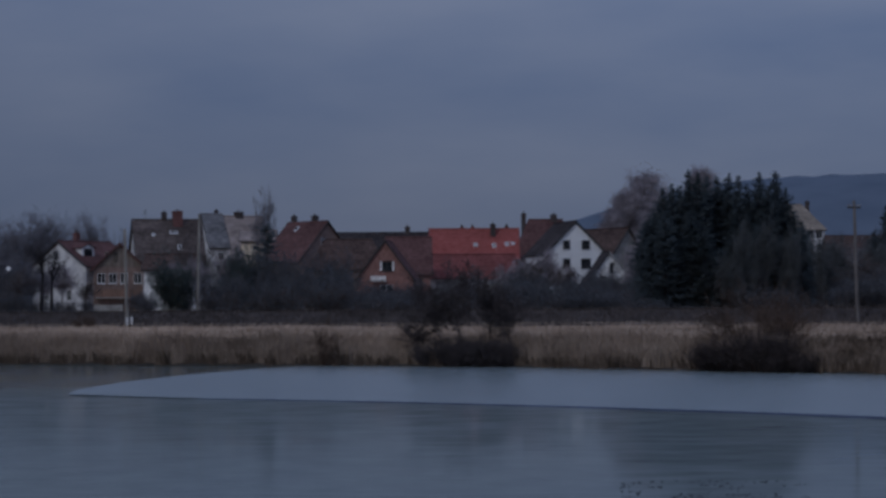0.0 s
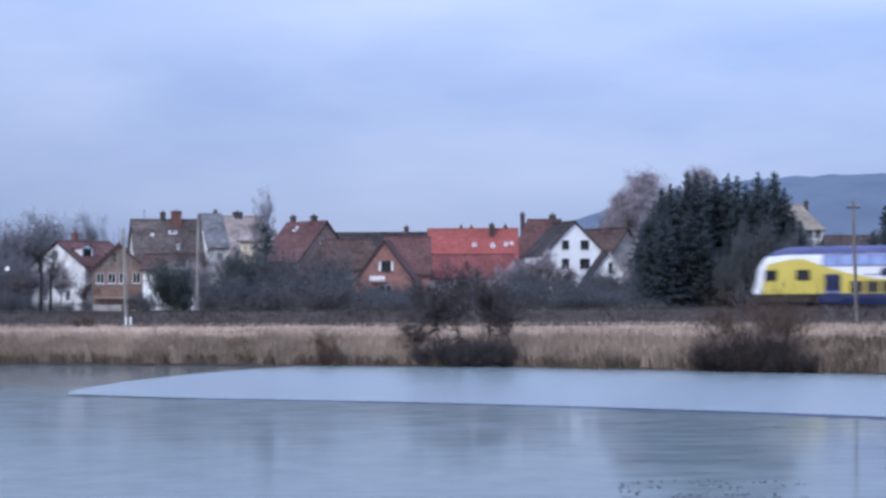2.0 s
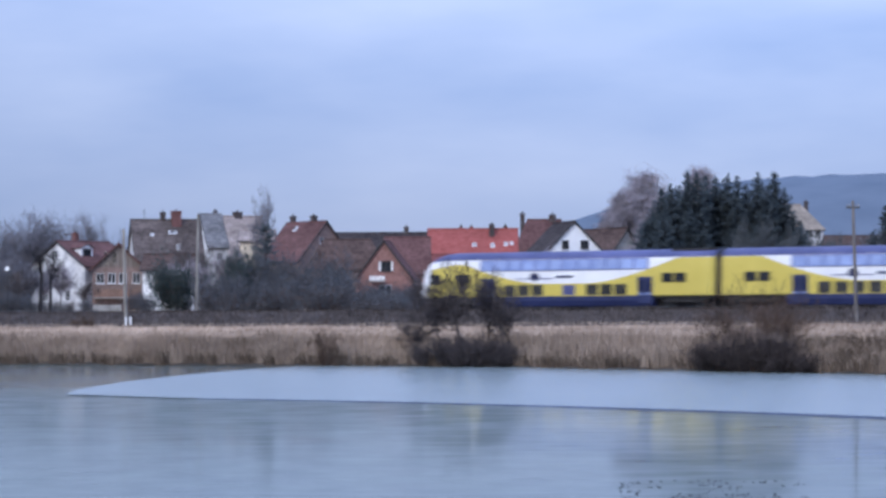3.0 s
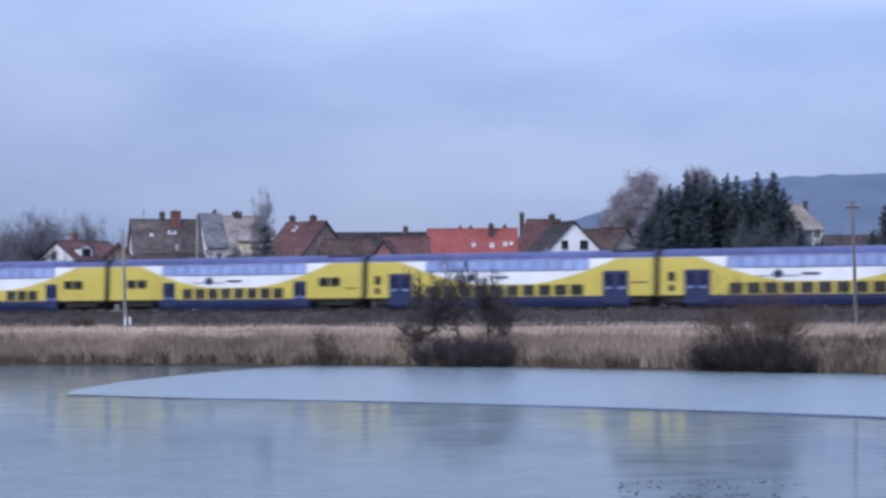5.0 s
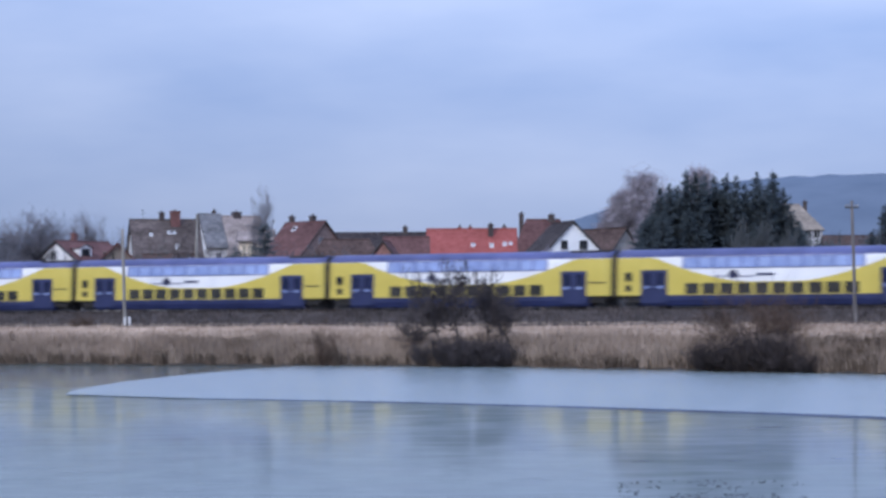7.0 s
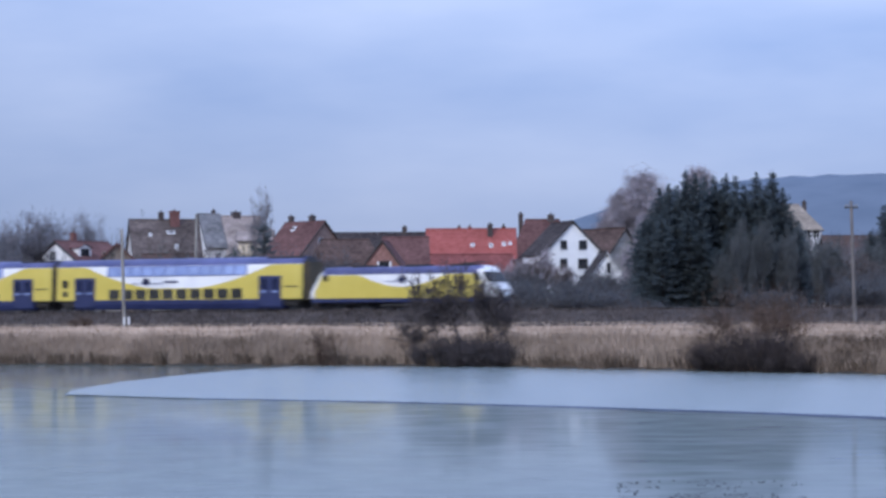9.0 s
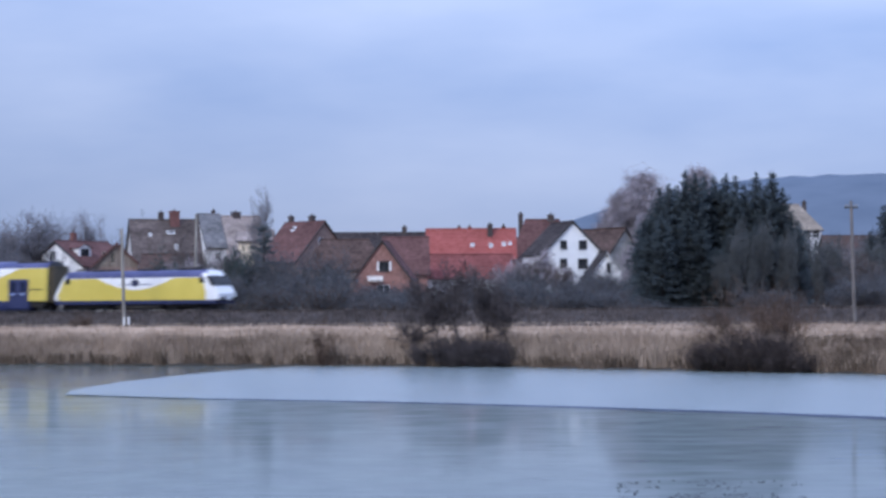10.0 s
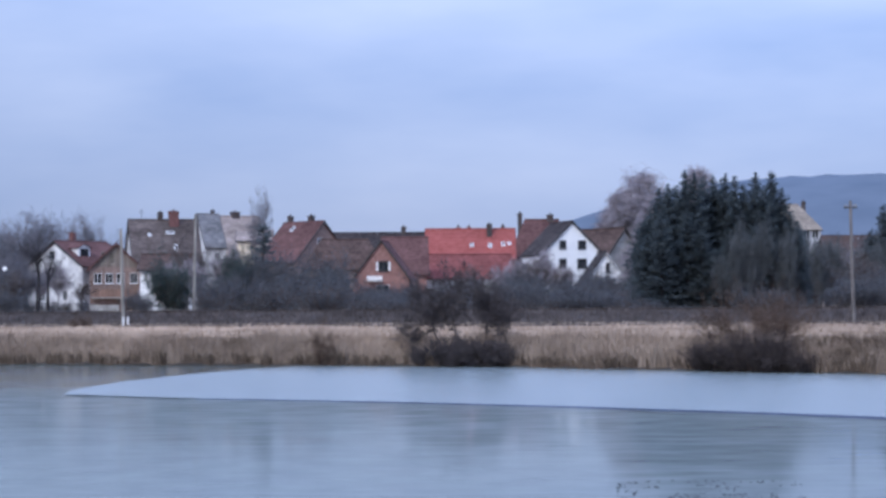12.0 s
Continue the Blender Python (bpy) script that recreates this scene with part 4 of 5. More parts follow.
    house("low wing with a bright red tiled roof and pale eaves", 3.4, 383.5, 2, 13.0, 7.0, 8.2, 11.5, "white_plaster", "roof_faded")
    house("house with a hipped rust-red roof and dark chimneys", 15.5, 402, 0, 9.8, 8.5, 11.8, 17.3, "dull_brick", "roof_rust", hip=2.2,
          chimneys=((-3.4, 0.0, 0.7, 18.5, "chimney_dark"), (1.3, 0.2, 1.0, 18.3, "chimney_dark")))
    house("white rendered gabled house with a dark brown roof", 17.2, 371.5, -74, 9.5, 9.0, 11.3, 15.8, "white_plaster", "roof_dark", over=0.25,
          gable_wins=((-1.45, 12.65, 0.85, 1.05), (1.45, 12.65, 1.05, 1.05), (-1.45, 9.95, 0.95, 1.25), (1.45, 9.95, 1.3, 1.25), (-1.1, 7.4, 0.95, 1.25)), win_frame="lead_trim")
    house("small grey-white gabled outhouse with black barge boards", 22.3, 360, -84, 6.0, 8.0, 5.6, 11.2, "white_plaster", "roof_dark", barge_other="grey_plaster",
          gable_wins=((0.3, 9.1, 0.42, 1.3),), win_frame="lead_trim")
    house("pale house with a dark brown roof behind birches", 24.4, 390, -55, 10.0, 7.6, 10.8, 15.4, "concrete", "roof_brown")
    # right, half hidden by trees
    house("white house with a hipped weathered ochre roof among trees", 62.6, 462, 0, 9.6, 9.0, 17.6, 21.9, "worn_plaster", "roof_ochre", hip=3.4,
          chimneys=((2.4, 0.5, 0.7, 22.7, "chimney_dark"),), side_wins=((2.2, 16.6, 1.0, 1.3), (3.8, 16.6, 1.0, 1.3), (2.2, 13.8, 1.0, 1.3)))
    house("low rust-roofed house behind trees", 70.5, 440, 0, 11.0, 8.0, 12.6, 15.6, "dull_brick", "roof_brown")
    house("far house with a dark red roof", 80.0, 470, 0, 14.0, 9.0, 12.6, 16.4, "dull_brick", "roof_brown")


build_village()

# ---------------------------------------------------------------- trees and shrubs


def limb_mesh(segs, sides=3):
    verts, faces = [], []
    for p, q, r0, r1 in segs:
        d = q - p
        if d.length < 1e-5:
            continue
        rot = d.to_track_quat("Z", "Y").to_matrix()
        k = len(verts)
        for c, r in ((p, r0), (q, r1)):
            for i in range(sides):
                a = 2 * math.pi * i / sides
                verts.append(tuple(c + rot @ Vector((math.cos(a) * r, math.sin(a) * r, 0))))
        for i in range(sides):
            j = (i + 1) % sides
            faces.append((k + i, k + j, k + sides + j, k + sides + i))
    return verts, faces


def grow(segs, rng, p, d, length, r, depth, spread, shrink, kids, bend=0.25, up=0.15, rmin=0.008):
    """Branch recursively from p along d."""
    steps = 3 if depth > 1 else 2
    q, way = p.copy(), d.normalized()
    for i in range(steps):
        way = (way + Vector((rng.uniform(-bend, bend), rng.uniform(-bend, bend), rng.uniform(-bend, bend) + up))).normalized()
        e = q + way * (length / steps)
        ra, rb = r * (1 - 0.55 * i / steps), r * (1 - 0.55 * (i + 1) / steps)
        segs.append((q.copy(), e.copy(), max(ra, rmin), max(rb, rmin)))
        if depth > 0:
            for _ in range(kids):
                if rng.random() < 0.85:
                    side = Vector((rng.gauss(0, 1), rng.gauss(0, 1), rng.gauss(0, 0.5))).normalized()
                    nd = (way * (1 - spread) + side * spread).normalized()
                    at = q.lerp(e, rng.uniform(0.3, 1.0))
                    grow(segs, rng, at, nd, length * shrink * rng.uniform(0.7, 1.15), rb * 0.6, depth - 1, spread, shrink, kids, bend, up, rmin)
        q = e


def bare_tree(seed, height, spread, twig, label, bark="bark", depth=4, kids=2, rmin=0.012, r=0.16, trunk_part=0.32, shrink=0.62, limbs=4):
    rng = random.Random(seed)
    t = empty("tree", Matrix(), label, "tree", "bare trees")
    base, top = Vector((0, 0, -0.3)), Vector((rng.uniform(-0.3, 0.3), rng.uniform(-0.3, 0.3), height * trunk_part))
    bm = bmesh.new()
    tube(bm, base, top * 0.5, r * 1.3, r, 8)
    tube(bm, top * 0.5, top, r, r * 0.8, 8)
    part("trunk", bm, M[bark], t)
    segs = []
    for i in range(limbs):
        d = Vector((rng.gauss(0, spread), rng.gauss(0, spread), 1)).normalized()
        grow(segs, rng, top * rng.uniform(0.8, 1.0), d, height * 0.36, r * 0.6, depth - 1, 0.55, shrink, kids, 0.22, 0.12, rmin)
    v, f = limb_mesh(segs)
    hi = max(x[2] for x in v)
    k = height / hi
    v = [(x * k if z > top.z else x, y * k if z > top.z else y, z if z < top.z else top.z + (z - top.z) * (height - top.z) / (hi - top.z)) for x, y, z in v]
    from_lists("crown", v, f, M[twig], t, "bare leafless branches")
    return t


def birch(seed, height, width, label):
    """Birch in winter: slim trunk, arching limbs and hanging veils of fine twigs."""
    rng = random.Random(seed)
    t = empty("tree", Matrix(), label, "tree", "bare trees")
    bm = bmesh.new()
    tube(bm, (0, 0, -0.3), (0.2, 0, height * 0.5), 0.22, 0.15, 8)
    tube(bm, (0.2, 0, height * 0.5), (0, 0, height * 0.9), 0.15, 0.05, 8)
    part("trunk", bm, M["pale_twig"], t, "pale birch trunk")
    segs = []
    for i in range(80):
        f = 0.30 + 0.62 * (i + rng.random()) / 80
        a = rng.uniform(0, 6.283)
        reach = width / 2 * math.sin(math.pi * min(1.0, 0.22 + 0.78 * (f - 0.25) / 0.80)) ** 0.7 * rng.uniform(0.5, 1.1)
        p = Vector((0, 0, height * f * 0.86))
        way = Vector((math.cos(a), math.sin(a), 0.9))
        steps = 5
        for k in range(steps):
            way.z -= 0.22
            q = p + way * (reach / steps)
            segs.append((p.copy(), q.copy(), 0.07 - 0.010 * k, 0.06 - 0.010 * k))
            for _ in range(6 if k else 2):
                d = Vector((rng.gauss(0, 0.6), rng.gauss(0, 0.6), rng.uniform(0.0, 0.8)))
                grow(segs, rng, p.lerp(q, rng.random()), d, rng.uniform(1.0, 1.9) * height / 20, 0.03, 1, 0.6, 0.7, 2, 0.25, -0.30, 0.019)
            p = q
    v, f = limb_mesh(segs)
    hi = max(x[2] for x in v)
    v = [(x, y, z * height / hi) for x, y, z in v]
    from_lists("crown", v, f, M["pale_twig"], t, "hanging veils of leafless twigs")
    return t


def fir(seed, height, radius, label, mat="needle", gap=0.42, sag=0.25):
    """Conifer: tapered trunk with whorls of drooping boughs made of many needle fans."""
    rng = random.Random(seed)
    t = empty("fir_tree", Matrix(), label, "tree", "dark firs")
    bm = bmesh.new()
    tube(bm, (0, 0, -0.3), (0, 0, height * 0.97), 0.2, 0.02, 8)
    part("trunk", bm, M["bark"], t)
    verts, faces = [], []
    z = height * 0.02
    while z < height * 0.995:
        f = z / height
        reach = radius * min((1 - f) ** 0.55, 4.0 * (1 - f)) + 0.16
        n = max(6, int(12 - 5 * f))
        for i in range(n):
            a = rng.uniform(0, 2 * math.pi)
            zb = z + rng.uniform(-0.5, 0.5) * gap
            ln = reach * (rng.uniform(0.55, 1.0) if rng.random() < 0.75 else rng.uniform(1.0, 1.3))
            rise = 0.55 * f - sag + rng.uniform(-0.2, 0.2)
            m = max(2, int(ln / 0.24))
            for j in range(m):
                u0 = (j + 0.3) / m
                c = Vector((math.cos(a) * ln * u0, math.sin(a) * ln * u0, zb + rise * ln * u0 + 0.15 * ln * u0 * u0))
                w = 0.30 * min(1.0, 0.45 + 3.2 * (1 - f)) * (1 - 0.35 * u0) * rng.uniform(0.6, 1.3)
                for sgn in (-1, 1, 0, 0):
                    aa = a + sgn * rng.uniform(0.5, 1.3) + rng.gauss(0, 0.3)
                    tip = c + Vector((math.cos(aa), math.sin(aa), rng.uniform(-0.6, 0.7))) * w * 1.25
                    wd = (tip - c).cross(Vector((rng.gauss(0, 1), rng.gauss(0, 1), rng.gauss(0, 1)))).normalized() * w * 0.5
                    k = len(verts)
                    verts += [tuple(c - wd * 0.6), tuple(c + wd * 0.6), tuple(tip + wd * 0.22), tuple(tip - wd * 0.22)]
                    faces.append((k, k + 1, k + 2, k + 3))
        z += gap * (1 - 0.45 * f) * rng.uniform(0.7, 1.2)
    from_lists("crown", verts, faces, M[mat], t, "dense dark green needles")
    return t


def shrub(seed, width, height, twig, label, stems=16, depth=3, rmin=0.010, leaves=0, leaf="hedge", group="bare shrubs", kids=2):
    """A many-stemmed bush, bare or with withered leaves."""
    rng = random.Random(seed)
    t = empty("shrub", Matrix(), label, "shrub", group)
    segs = []
    for i in range(stems):
        a = rng.uniform(0, 6.28)
        o = Vector((math.cos(a), math.sin(a), 0)) * width * 0.22 * math.sqrt(rng.random())
        d = Vector((math.cos(a) * rng.uniform(0.1, 0.9) * width / height, math.sin(a) * rng.uniform(0.1, 0.9) * width / height, 1)).normalized()
        grow(segs, rng, o - Vector((0, 0, 0.15)), d, height * rng.uniform(0.55, 0.85), 0.03, depth - 1, 0.5, 0.6, kids, 0.22, 0.1, rmin)
    v, f = limb_mesh(segs)
    from_lists("crown", v, f, M[twig], t, "thin tangled branches")
    if leaves:
        vs, fs = [], []
        tips = [s[1] for s in segs]
        for i in range(leaves):
            c = tips[rng.randrange(len(tips))] + Vector((rng.gauss(0, 0.18), rng.gauss(0, 0.18), rng.gauss(0, 0.18)))
            if c.z < 0:
                continue
            n = Vector((rng.gauss(0, 1), rng.gauss(0, 1), rng.gauss(0, 1))).normalized()
            u = n.orthogonal().normalized()
            w = n.cross(u)
            s = rng.uniform(0.05, 0.11)
            k = len(vs)
            vs += [tuple(c - u * s), tuple(c + w * s * 0.6), tuple(c + u * s), tuple(c - w * s * 0.6)]
            fs.append((k, k + 1, k + 2, k + 3))
        from_lists("foliage", vs, fs, M[leaf], t, "dull dark leaves")
    return t


def put(proto, x, y, turn=0.0, sc=1.0, scz=None, first=False):
    """Place a prototype or a copy of it on the ground."""
    m = Matrix.Translation((x, y, land_z(x, y) - 0.05)) @ Matrix.Rotation(radians(turn), 4, "Z")
    ob = proto if first else copy_thing(proto, m)
    ob.matrix_world = m @ Matrix.Diagonal((sc, sc, scz or sc, 1))
    return ob


def scatter(protos, places):
    """Set the prototypes out at (x, y, scale, height scale): each prototype itself once, then copies."""
    used = set()
    rng = random.Random(5)
    for i, (x, y, sc, scz) in enumerate(places):
        p = protos[i % len(protos)]
        ob = put(p, x, y, rng.uniform(0, 360), sc, scz, first=p.name not in used)
        used.add(p.name)


def build_trees():
    rng = random.Random(11)
    # dark fir grove behind the line
    firs = [fir(1, 13.0, 2.3, "tall dark green fir in a dense grove"), fir(2, 12.0, 2.1, "dark green fir in a dense grove"), fir(3, 13.0, 1.9, "slender dark green fir in a dense grove")]
    spots = []
    for x, h in ((19.9, 8.4), (20.7, 10.2), (21.5, 11.3), (22.4, 11.6), (23.2, 12.4), (24.0, 12.9), (25.0, 12.6), (26.0, 13.4), (27.1, 12.4), (28.1, 12.6), (28.9, 13.3), (29.9, 11.7), (30.9, 12.6), (31.8, 12.3), (32.6, 12.8), (33.6, 11.2), (34.4, 9.8), (35.2, 8.2)):
        spots.append((x, 255 + rng.uniform(-1.5, 1.5), rng.uniform(0.85, 1.1), h / 12.1))
    for x in np.linspace(20.6, 34.6, 14):
        spots.append((x, 258 + rng.uniform(-0.5, 2), 1.1, (11.6 - 0.055 * (x - 27.5) ** 2 + rng.uniform(-0.6, 0.3)) / 12.7))
    for x in np.linspace(21.0, 34.0, 15):
        spots.append((x + rng.uniform(-0.3, 0.3), 256.5 + rng.uniform(-0.5, 0.5), 1.25, (12.0 - 0.06 * (x - 27.5) ** 2 + rng.uniform(-0.9, 0.2)) / 12.7))
    for x in np.linspace(20.0, 34.6, 12):
        spots.append((x, 251 + rng.uniform(-1, 1), 0.95, rng.uniform(0.5, 0.8)))
    scatter(firs, spots)
    # slim conifer and a light-dappled spruce in the village
    c = fir(7, 9.5, 1.9, "spruce with gaps before a pale wall", gap=1.05)
    put(c, -20.7, 296, 0, 1.55, 1.1, first=True)
    p = bare_tree(21, 17.0, 0.10, "far_twig", "tall narrow leafless poplar between the houses", depth=5, kids=2, r=0.2, rmin=0.018, shrink=0.55, limbs=6)
    put(p, -23.8, 340, 0, 0.30, 1.0, first=True)
    put(p, -24.8, 341, 80, 0.26, 0.82)
    # pale birches and far bare trees
    b1 = birch(31, 22.0, 10.0, "broad pale leafless birch behind the houses")
    b2 = birch(32, 21.6, 5.6, "slim tall pale leafless birch behind the firs")
    put(b1, 30.1, 391, 0, 1.0, 1.0, first=True)
    put(b2, 39.0, 391, 0, 1.0, 1.01, first=True)
    put(b2, 26.0, 396, 70, 1.0, 0.72)
    put(b2, 27.4, 393, 250, 0.9, 0.84)
    put(b1, 33.2, 397, 140, 0.6, 0.80)
    put(b2, 30.8, 386, 200, 0.9, 0.66)
    f1 = bare_tree(41, 17.5, 0.6, "far_twig", "grey leafless tree behind the village", depth=5, kids=2, rmin=0.018, r=0.2, limbs=9, shrink=0.66)
    f2 = bare_tree(42, 16.0, 0.55, "far_twig", "spreading grey leafless tree behind the village", depth=5, kids=2, rmin=0.018, r=0.2, limbs=9, shrink=0.66)
    scatter([f1, f2], [(-75, 430, 0.9, 0.95), (-70.5, 432, 0.9, 1.08), (-66.5, 436, 0.9, 1.04), (-63.2, 428, 0.7, 0.86), (-59.2, 430, 0.42, 1.0), (-54.8, 432, 0.4, 0.9),
                       (-79, 425, 0.9, 0.9), (-50.6, 440, 0.5, 0.8), (72, 430, 0.8, 0.72), (78, 420, 0.8, 0.80), (84, 430, 0.9, 0.75), (66, 415, 0.6, 0.6),
                       (-57.5, 318, 0.6, 0.50), (-55, 322, 0.55, 0.55), (-60, 325, 0.6, 0.60), (-52.6, 326, 0.5, 0.45), (-63, 330, 0.6, 0.62)])
    f3 = bare_tree(43, 9.0, 0.30, "dim_twig", "grey-green leafless tree before the firs", depth=5, kids=2, rmin=0.013, r=0.10, limbs=6, shrink=0.60, trunk_part=0.22)
    f4 = bare_tree(44, 8.5, 0.36, "dim_twig", "feathery grey-green leafless tree near the railway", depth=5, kids=2, rmin=0.013, r=0.10, limbs=6, shrink=0.60, trunk_part=0.18)
    spots = [(x + rng.uniform(-0.5, 0.5), 246 + rng.uniform(-2, 2), rng.uniform(0.34, 0.48), h) for x, h in ((26.2, 0.7), (27.4, 0.95), (28.6, 1.12), (29.7, 0.98), (30.8, 1.1), (31.9, 0.95), (33.0, 1.0), (34.1, 0.8), (35.2, 0.86), (36.4, 0.72))]
    for x in np.linspace(38, 62, 17):
        spots.append((x, 286 + rng.uniform(-14, 14), rng.uniform(0.55, 0.8), rng.uniform(0.72, 1.05)))
    scatter([f3, f4], spots)
    for x, y, h in ((57.6, 335, 1.0), (56.4, 338, 0.74), (59.0, 338, 0.9)):
        put(firs[2], x, y, 50, 1.25, h)
    # thin dark garden trees before the far-left houses
    g1 = bare_tree(51, 7.5, 0.4, "twig", "dark leafless garden tree", depth=4, kids=2, rmin=0.022, r=0.19)
    g2 = bare_tree(52, 7.0, 0.5, "twig", "dark spreading garden tree", depth=4, kids=2, rmin=0.022, r=0.19)
    scatter([g1, g2], [(-50.5, 300, 0.9, 0.7), (-41.5, 296, 0.8, 0.6), (12.2, 320, 0.9, 0.9), (14.4, 318, 0.8, 0.8), (10.0, 322, 0.8, 0.8), (-25.8, 300, 0.8, 0.9),
                       (4.0, 300, 0.9, 0.75), (-12.4, 310, 0.9, 0.9), (-23, 318, 1, 1.0), (-30.5, 315, 0.8, 1.0), (-33.0, 330, 0.9, 1.35), (-31.8, 334, 0.8, 1.2), (50, 270, 1.0, 0.8), (46, 268, 1.0, 0.7), (42, 262, 1.0, 0.8), (38.6, 258, 0.9, 0.75), (54, 280, 1, 0.9)])
    g4 = bare_tree(54, 9.5, 0.35, "wet_bark", "dark leafless garden tree with a stout trunk", "wet_bark", depth=4, kids=2, rmin=0.016, r=0.21, trunk_part=0.52, limbs=5)
    put(g4, -45.5, 288, 0, 0.9, 1.0, first=True)
    put(g4, -44.4, 288.5, 130, 0.8, 0.88)
    put(g4, -24.6, 300, 200, 0.7, 0.9)
    g3 = bare_tree(53, 7.2, 0.5, "pale_twig", "pale leafless garden tree before a white house", depth=5, kids=2, rmin=0.016, r=0.10, limbs=6)
    put(g3, 10.2, 330, 0, 0.9, 0.95, first=True)
    for x, y, sc, sz in ((12.0, 332, 0.8, 1.0), (14.0, 328, 0.7, 0.85), (16.2, 333, 0.6, 0.8), (-26.4, 330, 0.8, 1.2), (-28.4, 333, 0.8, 1.1), (-50.4, 336, 0.9, 0.95), (-52.4, 333, 0.8, 0.8), (-31.0, 322, 0.7, 0.85), (-33.2, 318, 0.7, 0.8), (-32.2, 300, 0.6, 0.9), (-28.8, 296, 0.6, 0.95), (8.0, 335, 0.8, 0.8), (26.6, 366, 0.9, 1.35), (28.2, 370, 0.9, 1.3), (27.6, 362, 0.8, 1.0), (25.2, 350, 0.7, 0.8), (13.2, 336, 0.9, 1.15)):
        put(g3, x, y, x * 50, sc, sz)
    # evergreen bushes
    e = [shrub(61, 2.6, 4.2, "twig", "rounded dark evergreen bush", stems=22, depth=3, leaves=9500, leaf="ivy", group="evergreen bushes"),
         shrub(62, 3.2, 5.4, "twig", "tall dark evergreen bush", stems=24, depth=3, leaves=10000, leaf="ivy", group="evergreen bushes")]
    scatter(e, [(-26.8, 250, 0.95, 1.26), (-20.7, 255, 0.62, 1.06), (-25.9, 252, 0.5, 0.85), (-12.0, 258, 0.8, 0.72), (8.6, 262, 0.8, 0.62), (-19.3, 257, 0.6, 0.95)])
    # the shrub belt beyond the line
    h = [shrub(71, 3.6, 3.4, "twig", "dense dark winter shrub beside the railway", stems=20, leaves=4200, group="railway shrubs"),
         shrub(72, 3.4, 4.0, "twig", "tall dark winter shrub beside the railway", stems=20, leaves=4200, group="railway shrubs"),
         shrub(73, 4.0, 3.0, "red_twig", "low brownish winter shrub beside the railway", stems=22, leaves=2600, group="railway shrubs")]
    places = []
    s = -75.0
    while s < 80:
        for d, hh in ((-9, 0.62), (-18, 0.80), (-30, 0.94)):
            q = at_track(s + rng.uniform(-1.2, 1.2), d + rng.uniform(-2, 2))
            big = (1.30 if -23 < q.x < -9 else 0.80 if q.x < 0 else 0.90) + 0.28 * noise.noise(Vector((s * 0.09, d, 0)))
            if -8.5 < q.x < 4.5:
                big *= 0.82
            if 8 < q.x < 16:
                big *= 0.82
            left = q.x < -22
            if left and d < -10:
                continue
            if 18 < q.x < 34 and d < -12:
                continue
            low = 0.32 if left else (0.28 if 17.5 < q.x < 24.5 else 1.0)
            places.append((q.x, q.y, 0.95, hh * big * low))
        s += 2.9
    for x, y, sc, sz in ((-60, 318, 1.3, 1.9), (-57, 312, 1.3, 1.7), (-54, 308, 1.2, 1.5), (-62, 325, 1.3, 2.2), (-51, 300, 1.0, 1.0), (-58, 330, 1.3, 2.4), (-64, 335, 1.3, 2.5), (-54.5, 322, 1.2, 1.9), (-49.6, 292, 0.9, 0.7)):
        places.append((x, y, sc, sz))
    places += [(15.4, 272, 0.9, 0.75), (17.2, 270, 0.9, 0.98), (18.6, 268, 0.8, 0.95), (13.6, 275, 0.9, 0.65), (-46.6, 303, 0.6, 0.5), (-48.2, 300, 0.6, 0.5), (-35.8, 296, 0.5, 0.6), (-34.4, 295, 0.5, 0.72), (-33.6, 290, 0.5, 0.55), (16.6, 268, 1.1, 1.0), (18.0, 266, 1.0, 1.0), (14.8, 270, 1.0, 0.7), (37.4, 258, 0.9, 1.1), (38.8, 260, 0.9, 1.15), (36.2, 257, 0.9, 0.9), (-40.6, 292, 0.5, 0.35), (-43.0, 290, 0.6, 0.45)]
    scatter(h, places)


